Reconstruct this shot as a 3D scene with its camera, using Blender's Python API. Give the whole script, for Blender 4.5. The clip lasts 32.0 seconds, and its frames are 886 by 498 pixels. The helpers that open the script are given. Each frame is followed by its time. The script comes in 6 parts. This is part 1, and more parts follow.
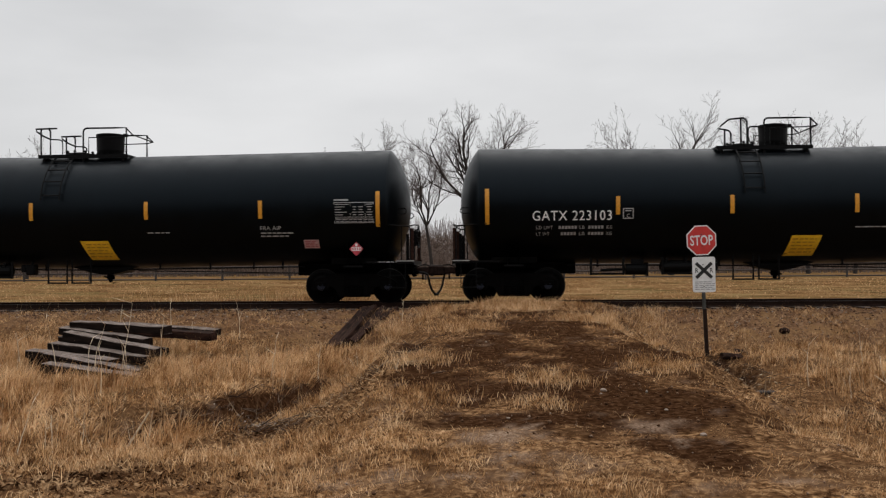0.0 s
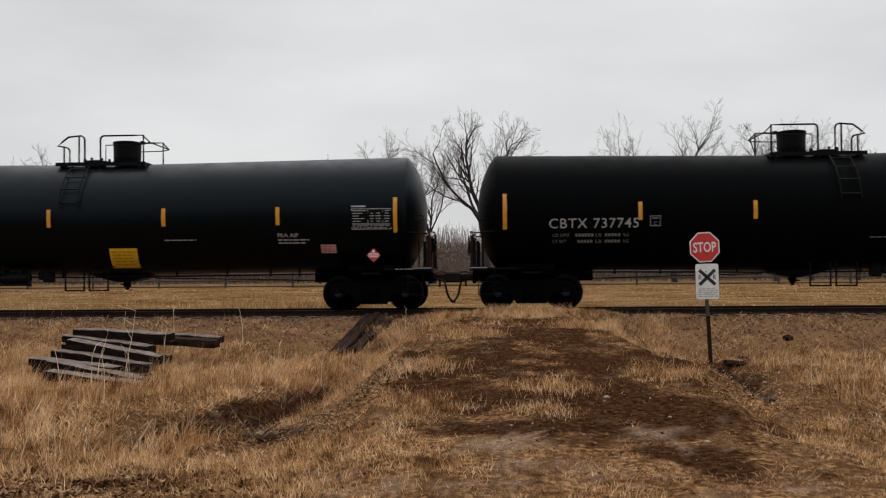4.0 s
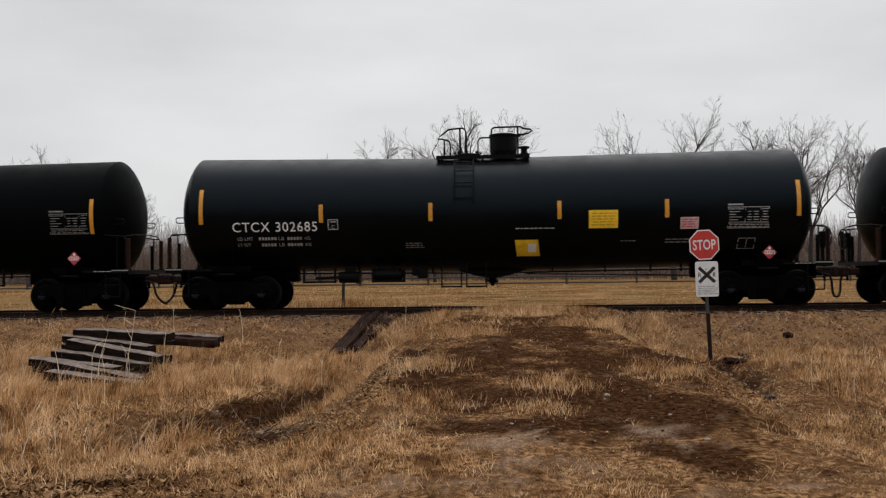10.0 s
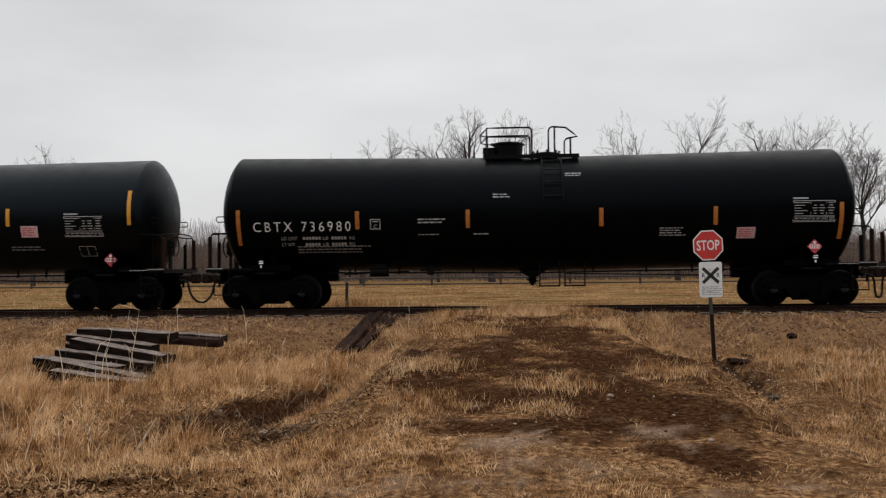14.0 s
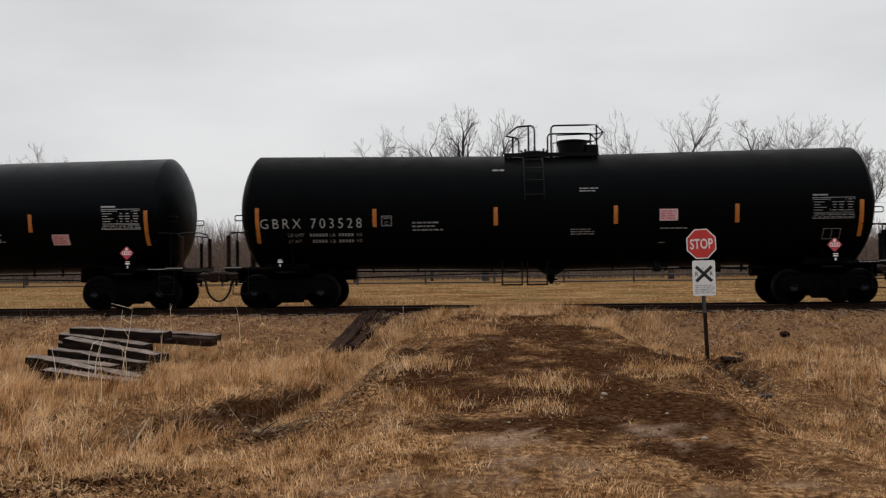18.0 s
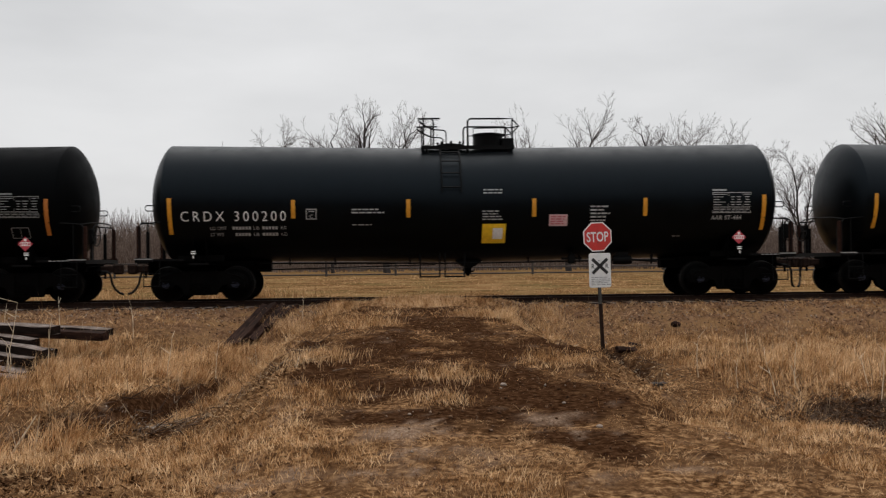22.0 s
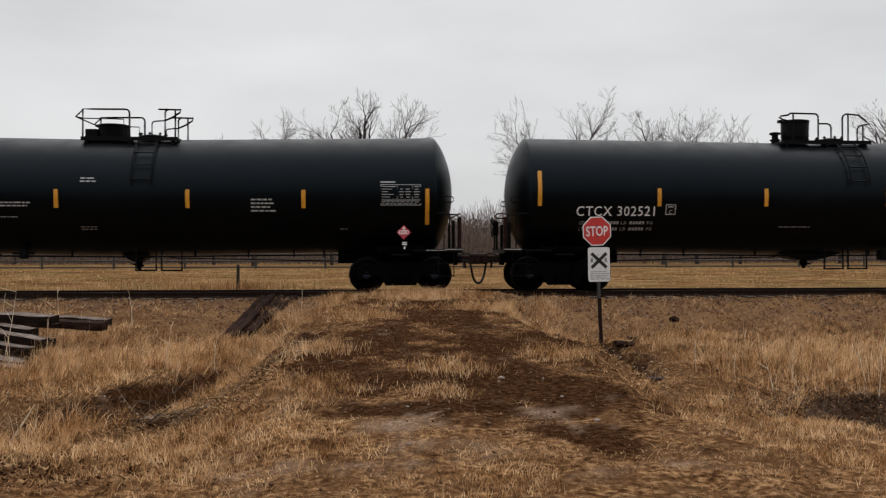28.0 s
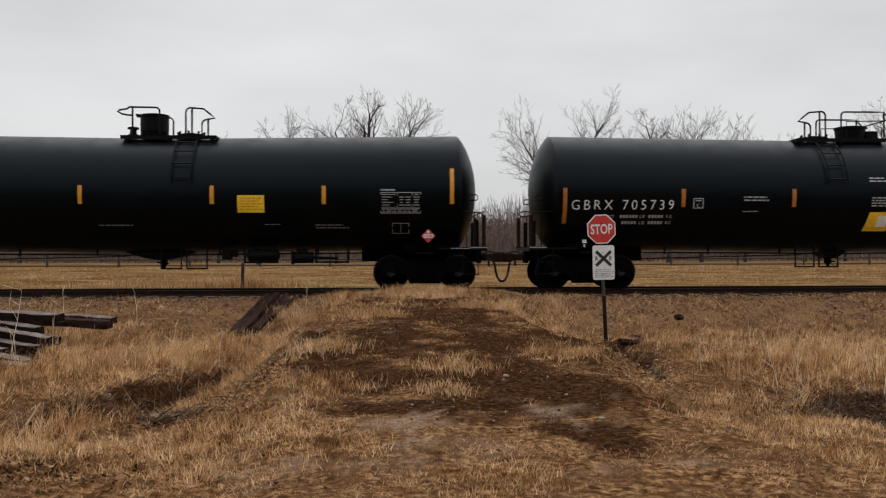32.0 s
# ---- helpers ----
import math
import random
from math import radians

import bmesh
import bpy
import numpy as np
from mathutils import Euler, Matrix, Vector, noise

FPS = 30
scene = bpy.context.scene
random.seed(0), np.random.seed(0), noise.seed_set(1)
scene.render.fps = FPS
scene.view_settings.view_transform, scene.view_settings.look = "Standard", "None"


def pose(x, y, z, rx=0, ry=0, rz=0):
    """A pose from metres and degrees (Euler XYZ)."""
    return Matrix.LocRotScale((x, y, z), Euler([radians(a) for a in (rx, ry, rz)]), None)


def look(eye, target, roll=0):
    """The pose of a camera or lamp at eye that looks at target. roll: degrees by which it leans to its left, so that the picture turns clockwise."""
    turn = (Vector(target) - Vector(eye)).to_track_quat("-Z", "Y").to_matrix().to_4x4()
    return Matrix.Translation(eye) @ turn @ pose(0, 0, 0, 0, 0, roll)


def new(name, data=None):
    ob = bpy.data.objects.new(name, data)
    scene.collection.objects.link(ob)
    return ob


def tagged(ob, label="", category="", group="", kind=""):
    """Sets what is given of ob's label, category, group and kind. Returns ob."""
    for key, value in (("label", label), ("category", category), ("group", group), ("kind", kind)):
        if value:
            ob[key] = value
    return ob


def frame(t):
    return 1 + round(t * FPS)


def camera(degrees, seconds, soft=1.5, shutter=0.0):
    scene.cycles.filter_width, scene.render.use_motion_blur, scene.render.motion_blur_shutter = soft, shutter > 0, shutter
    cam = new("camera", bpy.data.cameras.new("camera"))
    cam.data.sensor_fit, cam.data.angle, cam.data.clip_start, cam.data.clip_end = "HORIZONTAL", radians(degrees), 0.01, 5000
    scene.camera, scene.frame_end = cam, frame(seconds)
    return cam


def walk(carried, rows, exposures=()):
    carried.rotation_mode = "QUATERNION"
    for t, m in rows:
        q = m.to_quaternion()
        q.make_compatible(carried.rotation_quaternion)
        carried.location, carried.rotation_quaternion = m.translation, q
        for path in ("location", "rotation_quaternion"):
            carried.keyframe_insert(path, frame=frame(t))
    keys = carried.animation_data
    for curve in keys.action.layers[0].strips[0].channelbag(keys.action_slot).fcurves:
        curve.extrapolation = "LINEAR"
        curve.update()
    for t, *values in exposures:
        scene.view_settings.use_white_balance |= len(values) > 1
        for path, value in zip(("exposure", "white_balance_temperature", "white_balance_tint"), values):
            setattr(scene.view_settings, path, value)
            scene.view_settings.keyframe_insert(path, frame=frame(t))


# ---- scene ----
# The camera is hand-held on the spot beside a private rail crossing: it pans, tilts and sways a little.
EYE = 1.6
cam = camera(52.1, 32.0, soft=1.2, shutter=0.2)
ROWS = [  # seconds, yaw, pitch, roll
    (0, 3.05, 1.04, 0.39),
    (0.5, 3.63, 1.02, 0.22),
    (1, 3.27, 0.94, 0.14),
    (1.5, 3.49, 0.92, 0.08),
    (2, 3.36, 0.86, 0.17),
    (2.5, 3.56, 0.79, 0.33),
    (3, 3.70, 0.90, 0.41),
    (3.5, 3.44, 1.25, 0.43),
    (5.5, 3.09, 1.71, 0.46),
    (6, 3.33, 1.79, 0.36),
    (6.5, 3.05, 1.60, 0.45),
    (7, 3.30, 1.55, 0.48),
    (7.5, 3.15, 1.58, 0.45),
    (8, 3.00, 1.59, 0.48),
    (8.5, 3.01, 1.55, 0.58),
    (9, 3.16, 1.56, 0.64),
    (9.5, 3.23, 1.52, 0.63),
    (10, 3.22, 1.41, 0.68),
    (10.5, 2.44, 1.17, 0.58),
    (11, 2.59, 1.23, 0.58),
    (11.5, 2.31, 1.30, 0.47),
    (12, 3.25, 1.44, 0.48),
    (12.5, 3.21, 1.41, 0.53),
    (13, 3.49, 1.37, 0.59),
    (13.5, 3.52, 1.45, 0.54),
    (14, 3.44, 1.41, 0.56),
    (14.5, 3.11, 1.21, 0.58),
    (16.5, 4.08, 1.33, 0.69),
    (17, 4.00, 1.22, 0.67),
    (17.5, 3.50, 1.24, 0.66),
    (18, 3.05, 1.33, 0.62),
    (18.5, 2.62, 1.15, 0.64),
    (19, 2.56, 0.98, 0.65),
    (19.5, 2.45, 0.87, 0.64),
    (20, 2.85, 0.88, 0.68),
    (20.5, 2.77, 0.86, 0.68),
    (21, 0.81, 0.88, 0.68),
    (21.5, -1.42, 0.62, 0.66),
    (22, -3.19, 0.77, 0.57),
    (22.5, -4.81, 0.56, 0.39),
    (23, -6.33, 0.26, 0.20),
    (23.5, -5.29, 0.23, 0.20),
    (24, -3.98, 0.20, 0.27),
    (24.5, -3.00, 0.46, 0.17),
    (25, -2.99, 0.64, 0.13),
    (25.5, -2.28, 0.76, 0.01),
    (26, -2.74, 0.73, -0.15),
    (26.5, -3.45, 0.34, -0.07),
    (28.5, -3.20, 0.32, 0.12),
    (29, -3.28, 0.23, 0.08),
    (29.5, -3.47, 0.19, 0.04),
    (30, -3.41, -0.06, -0.11),
    (30.5, -3.40, -0.11, -0.07),
    (31, -2.81, -0.09, 0.07),
    (31.5, -2.39, 0.11, 0.05),
    (32, -2.96, 0.21, 0.13),
]
walk(cam, [(t, pose(0, 0, EYE, 90 + pitch, roll, yaw)) for t, yaw, pitch, roll in ROWS])
# Depths in the plan below are paced out from the camera: one pace is so many metres.
PACE = 1.234

# ---------------------------------------------------------------- sky and light
SUN_UP, SUN_TURN = 68, 9
world = bpy.data.worlds.new("overcast")
scene.world = world
world.use_nodes = True
wn, wl = world.node_tree.nodes, world.node_tree.links
wn.clear()
w_out = wn.new("ShaderNodeOutputWorld")
w_bg = wn.new("ShaderNodeBackground")
w_sky = wn.new("ShaderNodeTexSky")
w_sky.sky_type, w_sky.sun_disc = "NISHITA", False
w_sky.sun_elevation, w_sky.sun_rotation, w_sky.dust_density = radians(SUN_UP), radians(SUN_TURN), 4.0
w_dim = wn.new("ShaderNodeVectorMath")
w_dim.operation = "SCALE"
w_dim.inputs[3].default_value = 0.1
w_co = wn.new("ShaderNodeTexCoord")
w_map = wn.new("ShaderNodeMapping")
w_map.inputs["Scale"].default_value = (1.0, 1.0, 3.2)
w_noise = wn.new("ShaderNodeTexNoise")
w_noise.inputs["Scale"].default_value, w_noise.inputs["Detail"].default_value = 2.1, 5
w_ramp = wn.new("ShaderNodeValToRGB")
w_ramp.color_ramp.elements[0].position, w_ramp.color_ramp.elements[0].color = 0.3, (0.62, 0.624, 0.632, 1)
w_ramp.color_ramp.elements[1].position, w_ramp.color_ramp.elements[1].color = 0.7, (0.81, 0.81, 0.815, 1)
w_mix = wn.new("ShaderNodeMixRGB")
w_mix.inputs[0].default_value = 0.95
wl.new(w_sky.outputs[0], w_dim.inputs[0])
wl.new(w_co.outputs["Generated"], w_map.inputs[0])
wl.new(w_map.outputs[0], w_noise.inputs["Vector"])
wl.new(w_noise.outputs["Fac"], w_ramp.inputs[0])
wl.new(w_dim.outputs[0], w_mix.inputs[1])
wl.new(w_ramp.outputs[0], w_mix.inputs[2])
# an overcast sky is brightest overhead
w_sep = wn.new("ShaderNodeSeparateXYZ")
w_up = wn.new("ShaderNodeMapRange")
w_up.interpolation_type = "SMOOTHSTEP"
for w_slot, w_value in ((1, 0.22), (2, 0.95), (3, 1.02), (4, 1.95)):
    w_up.inputs[w_slot].default_value = w_value
wl.new(w_co.outputs["Generated"], w_sep.inputs[0])
wl.new(w_sep.outputs[2], w_up.inputs[0])
wl.new(w_up.outputs[0], w_bg.inputs[1])
wl.new(w_mix.outputs[0], w_bg.inputs[0])
wl.new(w_bg.outputs[0], w_out.inputs[0])
sun = new("sun", bpy.data.lights.new("sun", "SUN"))
sun.data.energy, sun.data.angle, sun.data.color = 0.5, radians(60), (1.0, 0.97, 0.93)
sun.matrix_world = look((4, 34, 60), (0, 10, 0))


# ---------------------------------------------------------------- materials
class Mat:
    """A node material put together in few words."""

    def __init__(self, name, rough=0.8, metal=0.0, spec=0.5):
        self.m = bpy.data.materials.new(name)
        self.m.use_nodes = True
        self.n, self.l = self.m.node_tree.nodes, self.m.node_tree.links
        self.b = self.n["Principled BSDF"]
        self.b.inputs["Roughness"].default_value = rough
        self.b.inputs["Metallic"].default_value = metal
        self.b.inputs["Specular IOR Level"].default_value = spec

    def node(self, kind, **values):
        nd = self.n.new(kind)
        for k, v in values.items():
            nd.inputs[k.replace("_", " ")].default_value = v
        return nd

    def where(self, scale=(1, 1, 1), local=True):
        co = self.n.new("ShaderNodeTexCoord")
        mp = self.n.new("ShaderNodeMapping")
        mp.inputs["Scale"].default_value = scale
        if local:
            self.l.new(co.outputs["Object"], mp.inputs[0])
        else:
            geo = self.n.new("ShaderNodeNewGeometry")
            self.l.new(geo.outputs["Position"], mp.inputs[0])
        return mp.outputs[0]

    def noise(self, scale, detail=4, stretch=(1, 1, 1), local=True, rough=0.55):
        t = self.node("ShaderNodeTexNoise", Scale=scale, Detail=detail, Roughness=rough)
        self.l.new(self.where(stretch, local), t.inputs["Vector"])
        return t.outputs["Fac"]

    def ramp(self, fac, *stops):
        r = self.n.new("ShaderNodeValToRGB")
        while len(r.color_ramp.elements) < len(stops):
            r.color_ramp.elements.new(0.5)
        for e, (p, c) in zip(r.color_ramp.elements, stops):
            e.position, e.color = p, (*c, 1) if len(c) == 3 else c
        self.l.new(fac, r.inputs[0])
        return r.outputs[0]

    def mix(self, fac, a, b, kind="MIX"):
        x = self.n.new("ShaderNodeMixRGB")
        x.blend_type = kind
        for i, v in ((0, fac), (1, a), (2, b)):
            if isinstance(v, (int, float)):
                x.inputs[i].default_value = v
            elif isinstance(v, tuple):
                x.inputs[i].default_value = (*v, 1)
            else:
                self.l.new(v, x.inputs[i])
        return x.outputs[0]

    def math(self, op, a, b=0.0, c=None):
        x = self.n.new("ShaderNodeMath")
        x.operation = op
        for i, v in enumerate((a, b) if c is None else (a, b, c)):
            if isinstance(v, (int, float)):
                x.inputs[i].default_value = v
            else:
                self.l.new(v, x.inputs[i])
        return x.outputs[0]

    def island(self):
        return self.n.new("ShaderNodeNewGeometry").outputs["Random Per Island"]

    def chance(self):
        return self.n.new("ShaderNodeObjectInfo").outputs["Random"]

    def colour(self, c):
        if isinstance(c, tuple):
            self.b.inputs["Base Color"].default_value = (*c, 1)
        else:
            self.l.new(c, self.b.inputs["Base Color"])
        return self

    def gloss(self, v):
        self.l.new(v, self.b.inputs["Roughness"])
        return self

    def bump(self, h, strength=0.3, dist=0.02):
        b = self.node("ShaderNodeBump", Strength=strength, Distance=dist)
        self.l.new(h, b.inputs["Height"])
        self.l.new(b.outputs[0], self.b.inputs["Normal"])
        return self


def paint(name, lo, hi, rough=0.35, dust=(0.005, 0.005, 0.005), dusty=0.2, spec=0.5):
    """Tank paint: rain streaks down the side, dull dusty patches, faint dents."""
    m = Mat(name, rough, 0, spec)
    m.b.inputs["Specular Tint"].default_value = (0.66, 0.84, 1.0, 1)
    streak = m.noise(1.0, 5, (3.5, 3.5, 0.35))
    patch = m.noise(0.8, 4)
    c = m.ramp(streak, (0.3, lo), (0.75, hi))
    c = m.mix(m.ramp(patch, (0.5, (0, 0, 0)), (0.85, (dusty,) * 3)), c, dust)
    m.colour(c).gloss(m.ramp(m.noise(2.2, 5), (0.25, (rough - 0.08,) * 3), (0.8, (rough + 0.14,) * 3)))
    return m.bump(m.noise(1.3, 2), 0.08, 0.02).m


def plain(name, c, rough=0.5, metal=0.0, vary=0.25, scale=8, bump=0.0, spec=0.5):
    m = Mat(name, rough, metal, spec)
    dark = tuple(v * (1 - vary) for v in c)
    light = tuple(min(1, v * (1 + vary)) for v in c)
    m.colour(m.ramp(m.noise(scale, 5), (0.3, dark), (0.7, light)))
    if bump:
        m.bump(m.noise(scale * 4, 4), bump, 0.01)
    return m.m


BLACK = paint("black_tank_paint", (0.0007, 0.0008, 0.0009), (0.0014, 0.0015, 0.0016), 0.36, spec=0.06)
BLUEBLACK = paint("blue_black_tank_paint", (0.0006, 0.0009, 0.0012), (0.0012, 0.0017, 0.0022), 0.36, spec=0.15)
MATT = paint("weathered_black_tank_paint", (0.0018, 0.0019, 0.0019), (0.0026, 0.0026, 0.0026), 0.46, dusty=0.05, spec=0.022)
FITTING = plain("black_fitting_paint", (0.0018, 0.0018, 0.002), 0.55, 0, 0.3, 6, spec=0.1)
FRAME = plain("sooty_underframe", (0.0016, 0.0014, 0.0013), 0.85, 0, 0.4, 5, 0.3, spec=0.04)
WHEEL = plain("worn_wheel_steel", (0.0018, 0.0016, 0.0015), 0.7, 0, 0.4, 9, spec=0.06)
TREAD = plain("worn_tread_steel", (0.010, 0.009, 0.008), 0.55, 0.3, 0.2, 12, spec=0.1)
HUB = plain("painted_axle_cap", (0.012, 0.014, 0.024), 0.55, 0, 0.4, 14, spec=0.2)
RUBBER = plain("black_air_hose_rubber", (0.008, 0.008, 0.008), 0.7, spec=0.2)
OLDPAINT = plain("rust_brown_primer", (0.030, 0.013, 0.009), 0.8, 0, 0.4, 9, 0.3, spec=0.1)
RUST = plain("rusty_coupler_steel", (0.022, 0.012, 0.009), 0.85, 0, 0.45, 12, 0.4, spec=0.15)
WHITE = plain("white_stencil_paint", (0.80, 0.80, 0.79), 0.5, 0, 0.12, 20)
GREY = plain("grimy_white_stencil_paint", (0.36, 0.36, 0.36), 0.6, 0, 0.3, 14)
FAINT = plain("worn_grey_stencil_paint", (0.19, 0.19, 0.193), 0.6, 0, 0.3, 14)
AMBER = plain("amber_reflective_tape", (0.62, 0.27, 0.02), 0.4, 0, 0.18, 16)
OCHRE = plain("dirty_orange_reflective_tape", (0.40, 0.13, 0.015), 0.5, 0, 0.3, 16)
YELLOW = plain("yellow_placard_vinyl", (0.86, 0.54, 0.025), 0.45, 0, 0.15, 9)
YELLOWINK = plain("brown_placard_ink", (0.55, 0.30, 0.02), 0.5)
PINK = plain("faded_red_and_white_placard", (0.62, 0.40, 0.41), 0.5, 0, 0.2, 18)
PINKINK = plain("faded_red_placard_ink", (0.48, 0.14, 0.16), 0.5, 0, 0.3, 20)
HAZRED = plain("red_hazard_placard", (0.46, 0.04, 0.06), 0.45, 0, 0.2, 15)
SIGNRED = plain("red_reflective_sheeting", (0.52, 0.035, 0.03), 0.35, 0, 0.12, 6)
SIGNWHITE = plain("white_reflective_sheeting", (0.70, 0.70, 0.69), 0.4, 0, 0.08, 9)
SIGNBLACK = plain("black_sign_ink", (0.012, 0.012, 0.012), 0.5)
GALV = plain("galvanised_post_steel", (0.05, 0.049, 0.044), 0.65, 0.2, 0.35, 9, 0.2)
RAILSTEEL = plain("rusty_rail_web", (0.020, 0.011, 0.008), 0.9, 0, 0.35, 6, 0.3, spec=0.1)
RAILHEAD = plain("worn_rail_head", (0.045, 0.030, 0.024), 0.55, 0.3, 0.3, 9, spec=0.2)
FENCEPIPE = plain("dark_fence_timber", (0.045, 0.034, 0.028), 0.8, 0, 0.35, 4, 0.3)
GRATE = plain("grey_step_edge", (0.30, 0.30, 0.29), 0.5, 0.6, 0.2, 10)


def wood_mat(name, fade, lo=(0.006, 0.004, 0.003), hi=(0.022, 0.014, 0.011)):
    m = Mat(name, 0.95, 0, 0.05)
    grain = m.noise(3.0, 6, (1.2, 14, 14))
    c = m.ramp(grain, (0.25, (0.034, 0.024, 0.019)), (0.46, (0.135, 0.104, 0.088)), (0.72, (0.33, 0.28, 0.25)))
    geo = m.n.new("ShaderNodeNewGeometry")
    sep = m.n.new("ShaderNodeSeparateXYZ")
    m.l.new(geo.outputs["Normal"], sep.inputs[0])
    side_tone = m.ramp(m.noise(2.5, 5, (1.0, 6, 6)), (0.35, lo), (0.7, hi))
    # faces that point up take the pale grain, all others the dark tone
    c = m.mix(m.ramp(sep.outputs[2], (0.35, (0, 0, 0)), (0.8, (fade,) * 3)), side_tone, c)
    return m.colour(c).bump(grain, 0.6, 0.02).m


def bark_mat():
    m = Mat("grey_brown_bark", 0.95, 0, 0.05)
    return m.colour(m.ramp(m.noise(1.2, 4), (0.3, (0.030, 0.025, 0.023)), (0.7, (0.065, 0.056, 0.052)))).m


def straw_mat(name, *stops):
    m = Mat(name, 0.9, 0, 0.03)
    patch, clump = m.noise(0.8, 4, local=False), m.noise(4.5, 4, local=False)
    f = m.math("ADD", m.math("MULTIPLY", m.island(), 0.30), m.math("ADD", m.math("MULTIPLY", patch, 1.2), m.math("MULTIPLY", clump, 1.9)))
    f = m.math("SUBTRACT", f, 1.11)
    c = m.ramp(f, *stops)
    m.colour(c)
    return m.m


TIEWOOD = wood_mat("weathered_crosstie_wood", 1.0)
TWIGBARK = Mat("fine_grey_twigs", 0.95, 0, 0.0).colour((0.13, 0.112, 0.108)).m
TIEDARK = wood_mat("rotten_crosstie_wood", 0.05, (0.007, 0.0035, 0.0026), (0.055, 0.028, 0.020))
BARK = bark_mat()
STRAW = straw_mat("dry_straw_grass", (0.14, (0.0437, 0.0169, 0.0056)), (0.34, (0.2213, 0.1035, 0.0382)), (0.54, (0.5121, 0.2897, 0.1285)), (0.84, (0.7942, 0.5398, 0.3091)))
TURF = straw_mat("short_dry_turf", (0.14, (0.0207, 0.0084, 0.0037)), (0.33, (0.1316, 0.0568, 0.0212)), (0.53, (0.3967, 0.2047, 0.0857)), (0.80, (0.7069, 0.4625, 0.2561)))
LITTER = straw_mat("brown_grass_litter", (0.2, (0.048, 0.022, 0.009)), (0.5, (0.136, 0.071, 0.033)), (0.9, (0.360, 0.223, 0.117)))
CHAR = straw_mat("dark_wet_twigs", (0.2, (0.022, 0.013, 0.009)), (0.6, (0.065, 0.040, 0.027)), (0.9, (0.20, 0.145, 0.105)))
DEADLEAF = straw_mat("grey_dead_leaves", (0.1, (0.06, 0.042, 0.034)), (0.5, (0.17, 0.132, 0.11)), (0.9, (0.36, 0.31, 0.27)))
WEED = straw_mat("dead_weed_stems", (0.2, (0.06, 0.035, 0.02)), (0.6, (0.20, 0.12, 0.065)), (0.9, (0.45, 0.34, 0.22)))
TWIG = straw_mat("pale_dead_stalks", (0.2, (0.34, 0.24, 0.15)), (0.7, (0.72, 0.60, 0.44)))
BRUSH = straw_mat("leafless_brush", (0.1, (0.07, 0.048, 0.038)), (0.5, (0.135, 0.098, 0.080)), (0.9, (0.22, 0.172, 0.145)))
# distance haze is put into the pale grey of these saplings
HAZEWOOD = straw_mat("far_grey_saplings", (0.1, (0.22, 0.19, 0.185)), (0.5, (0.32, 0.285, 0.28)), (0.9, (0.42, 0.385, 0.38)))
SOIL = straw_mat("crumbled_brown_soil", (0.1, (0.034, 0.016, 0.008)), (0.5, (0.080, 0.040, 0.021)), (0.95, (0.17, 0.10, 0.06)))


def stone_mat():
    m = Mat("brown_grey_ballast_stone", 0.95, 0, 0.08)
    return m.colour(m.ramp(m.island(), (0.05, (0.0612, 0.0306, 0.0178)), (0.5, (0.1775, 0.1011, 0.0614)), (0.88, (0.2754, 0.1881, 0.1311)), (1.0, (0.3060, 0.2586, 0.2175)))).m


STONE = stone_mat()


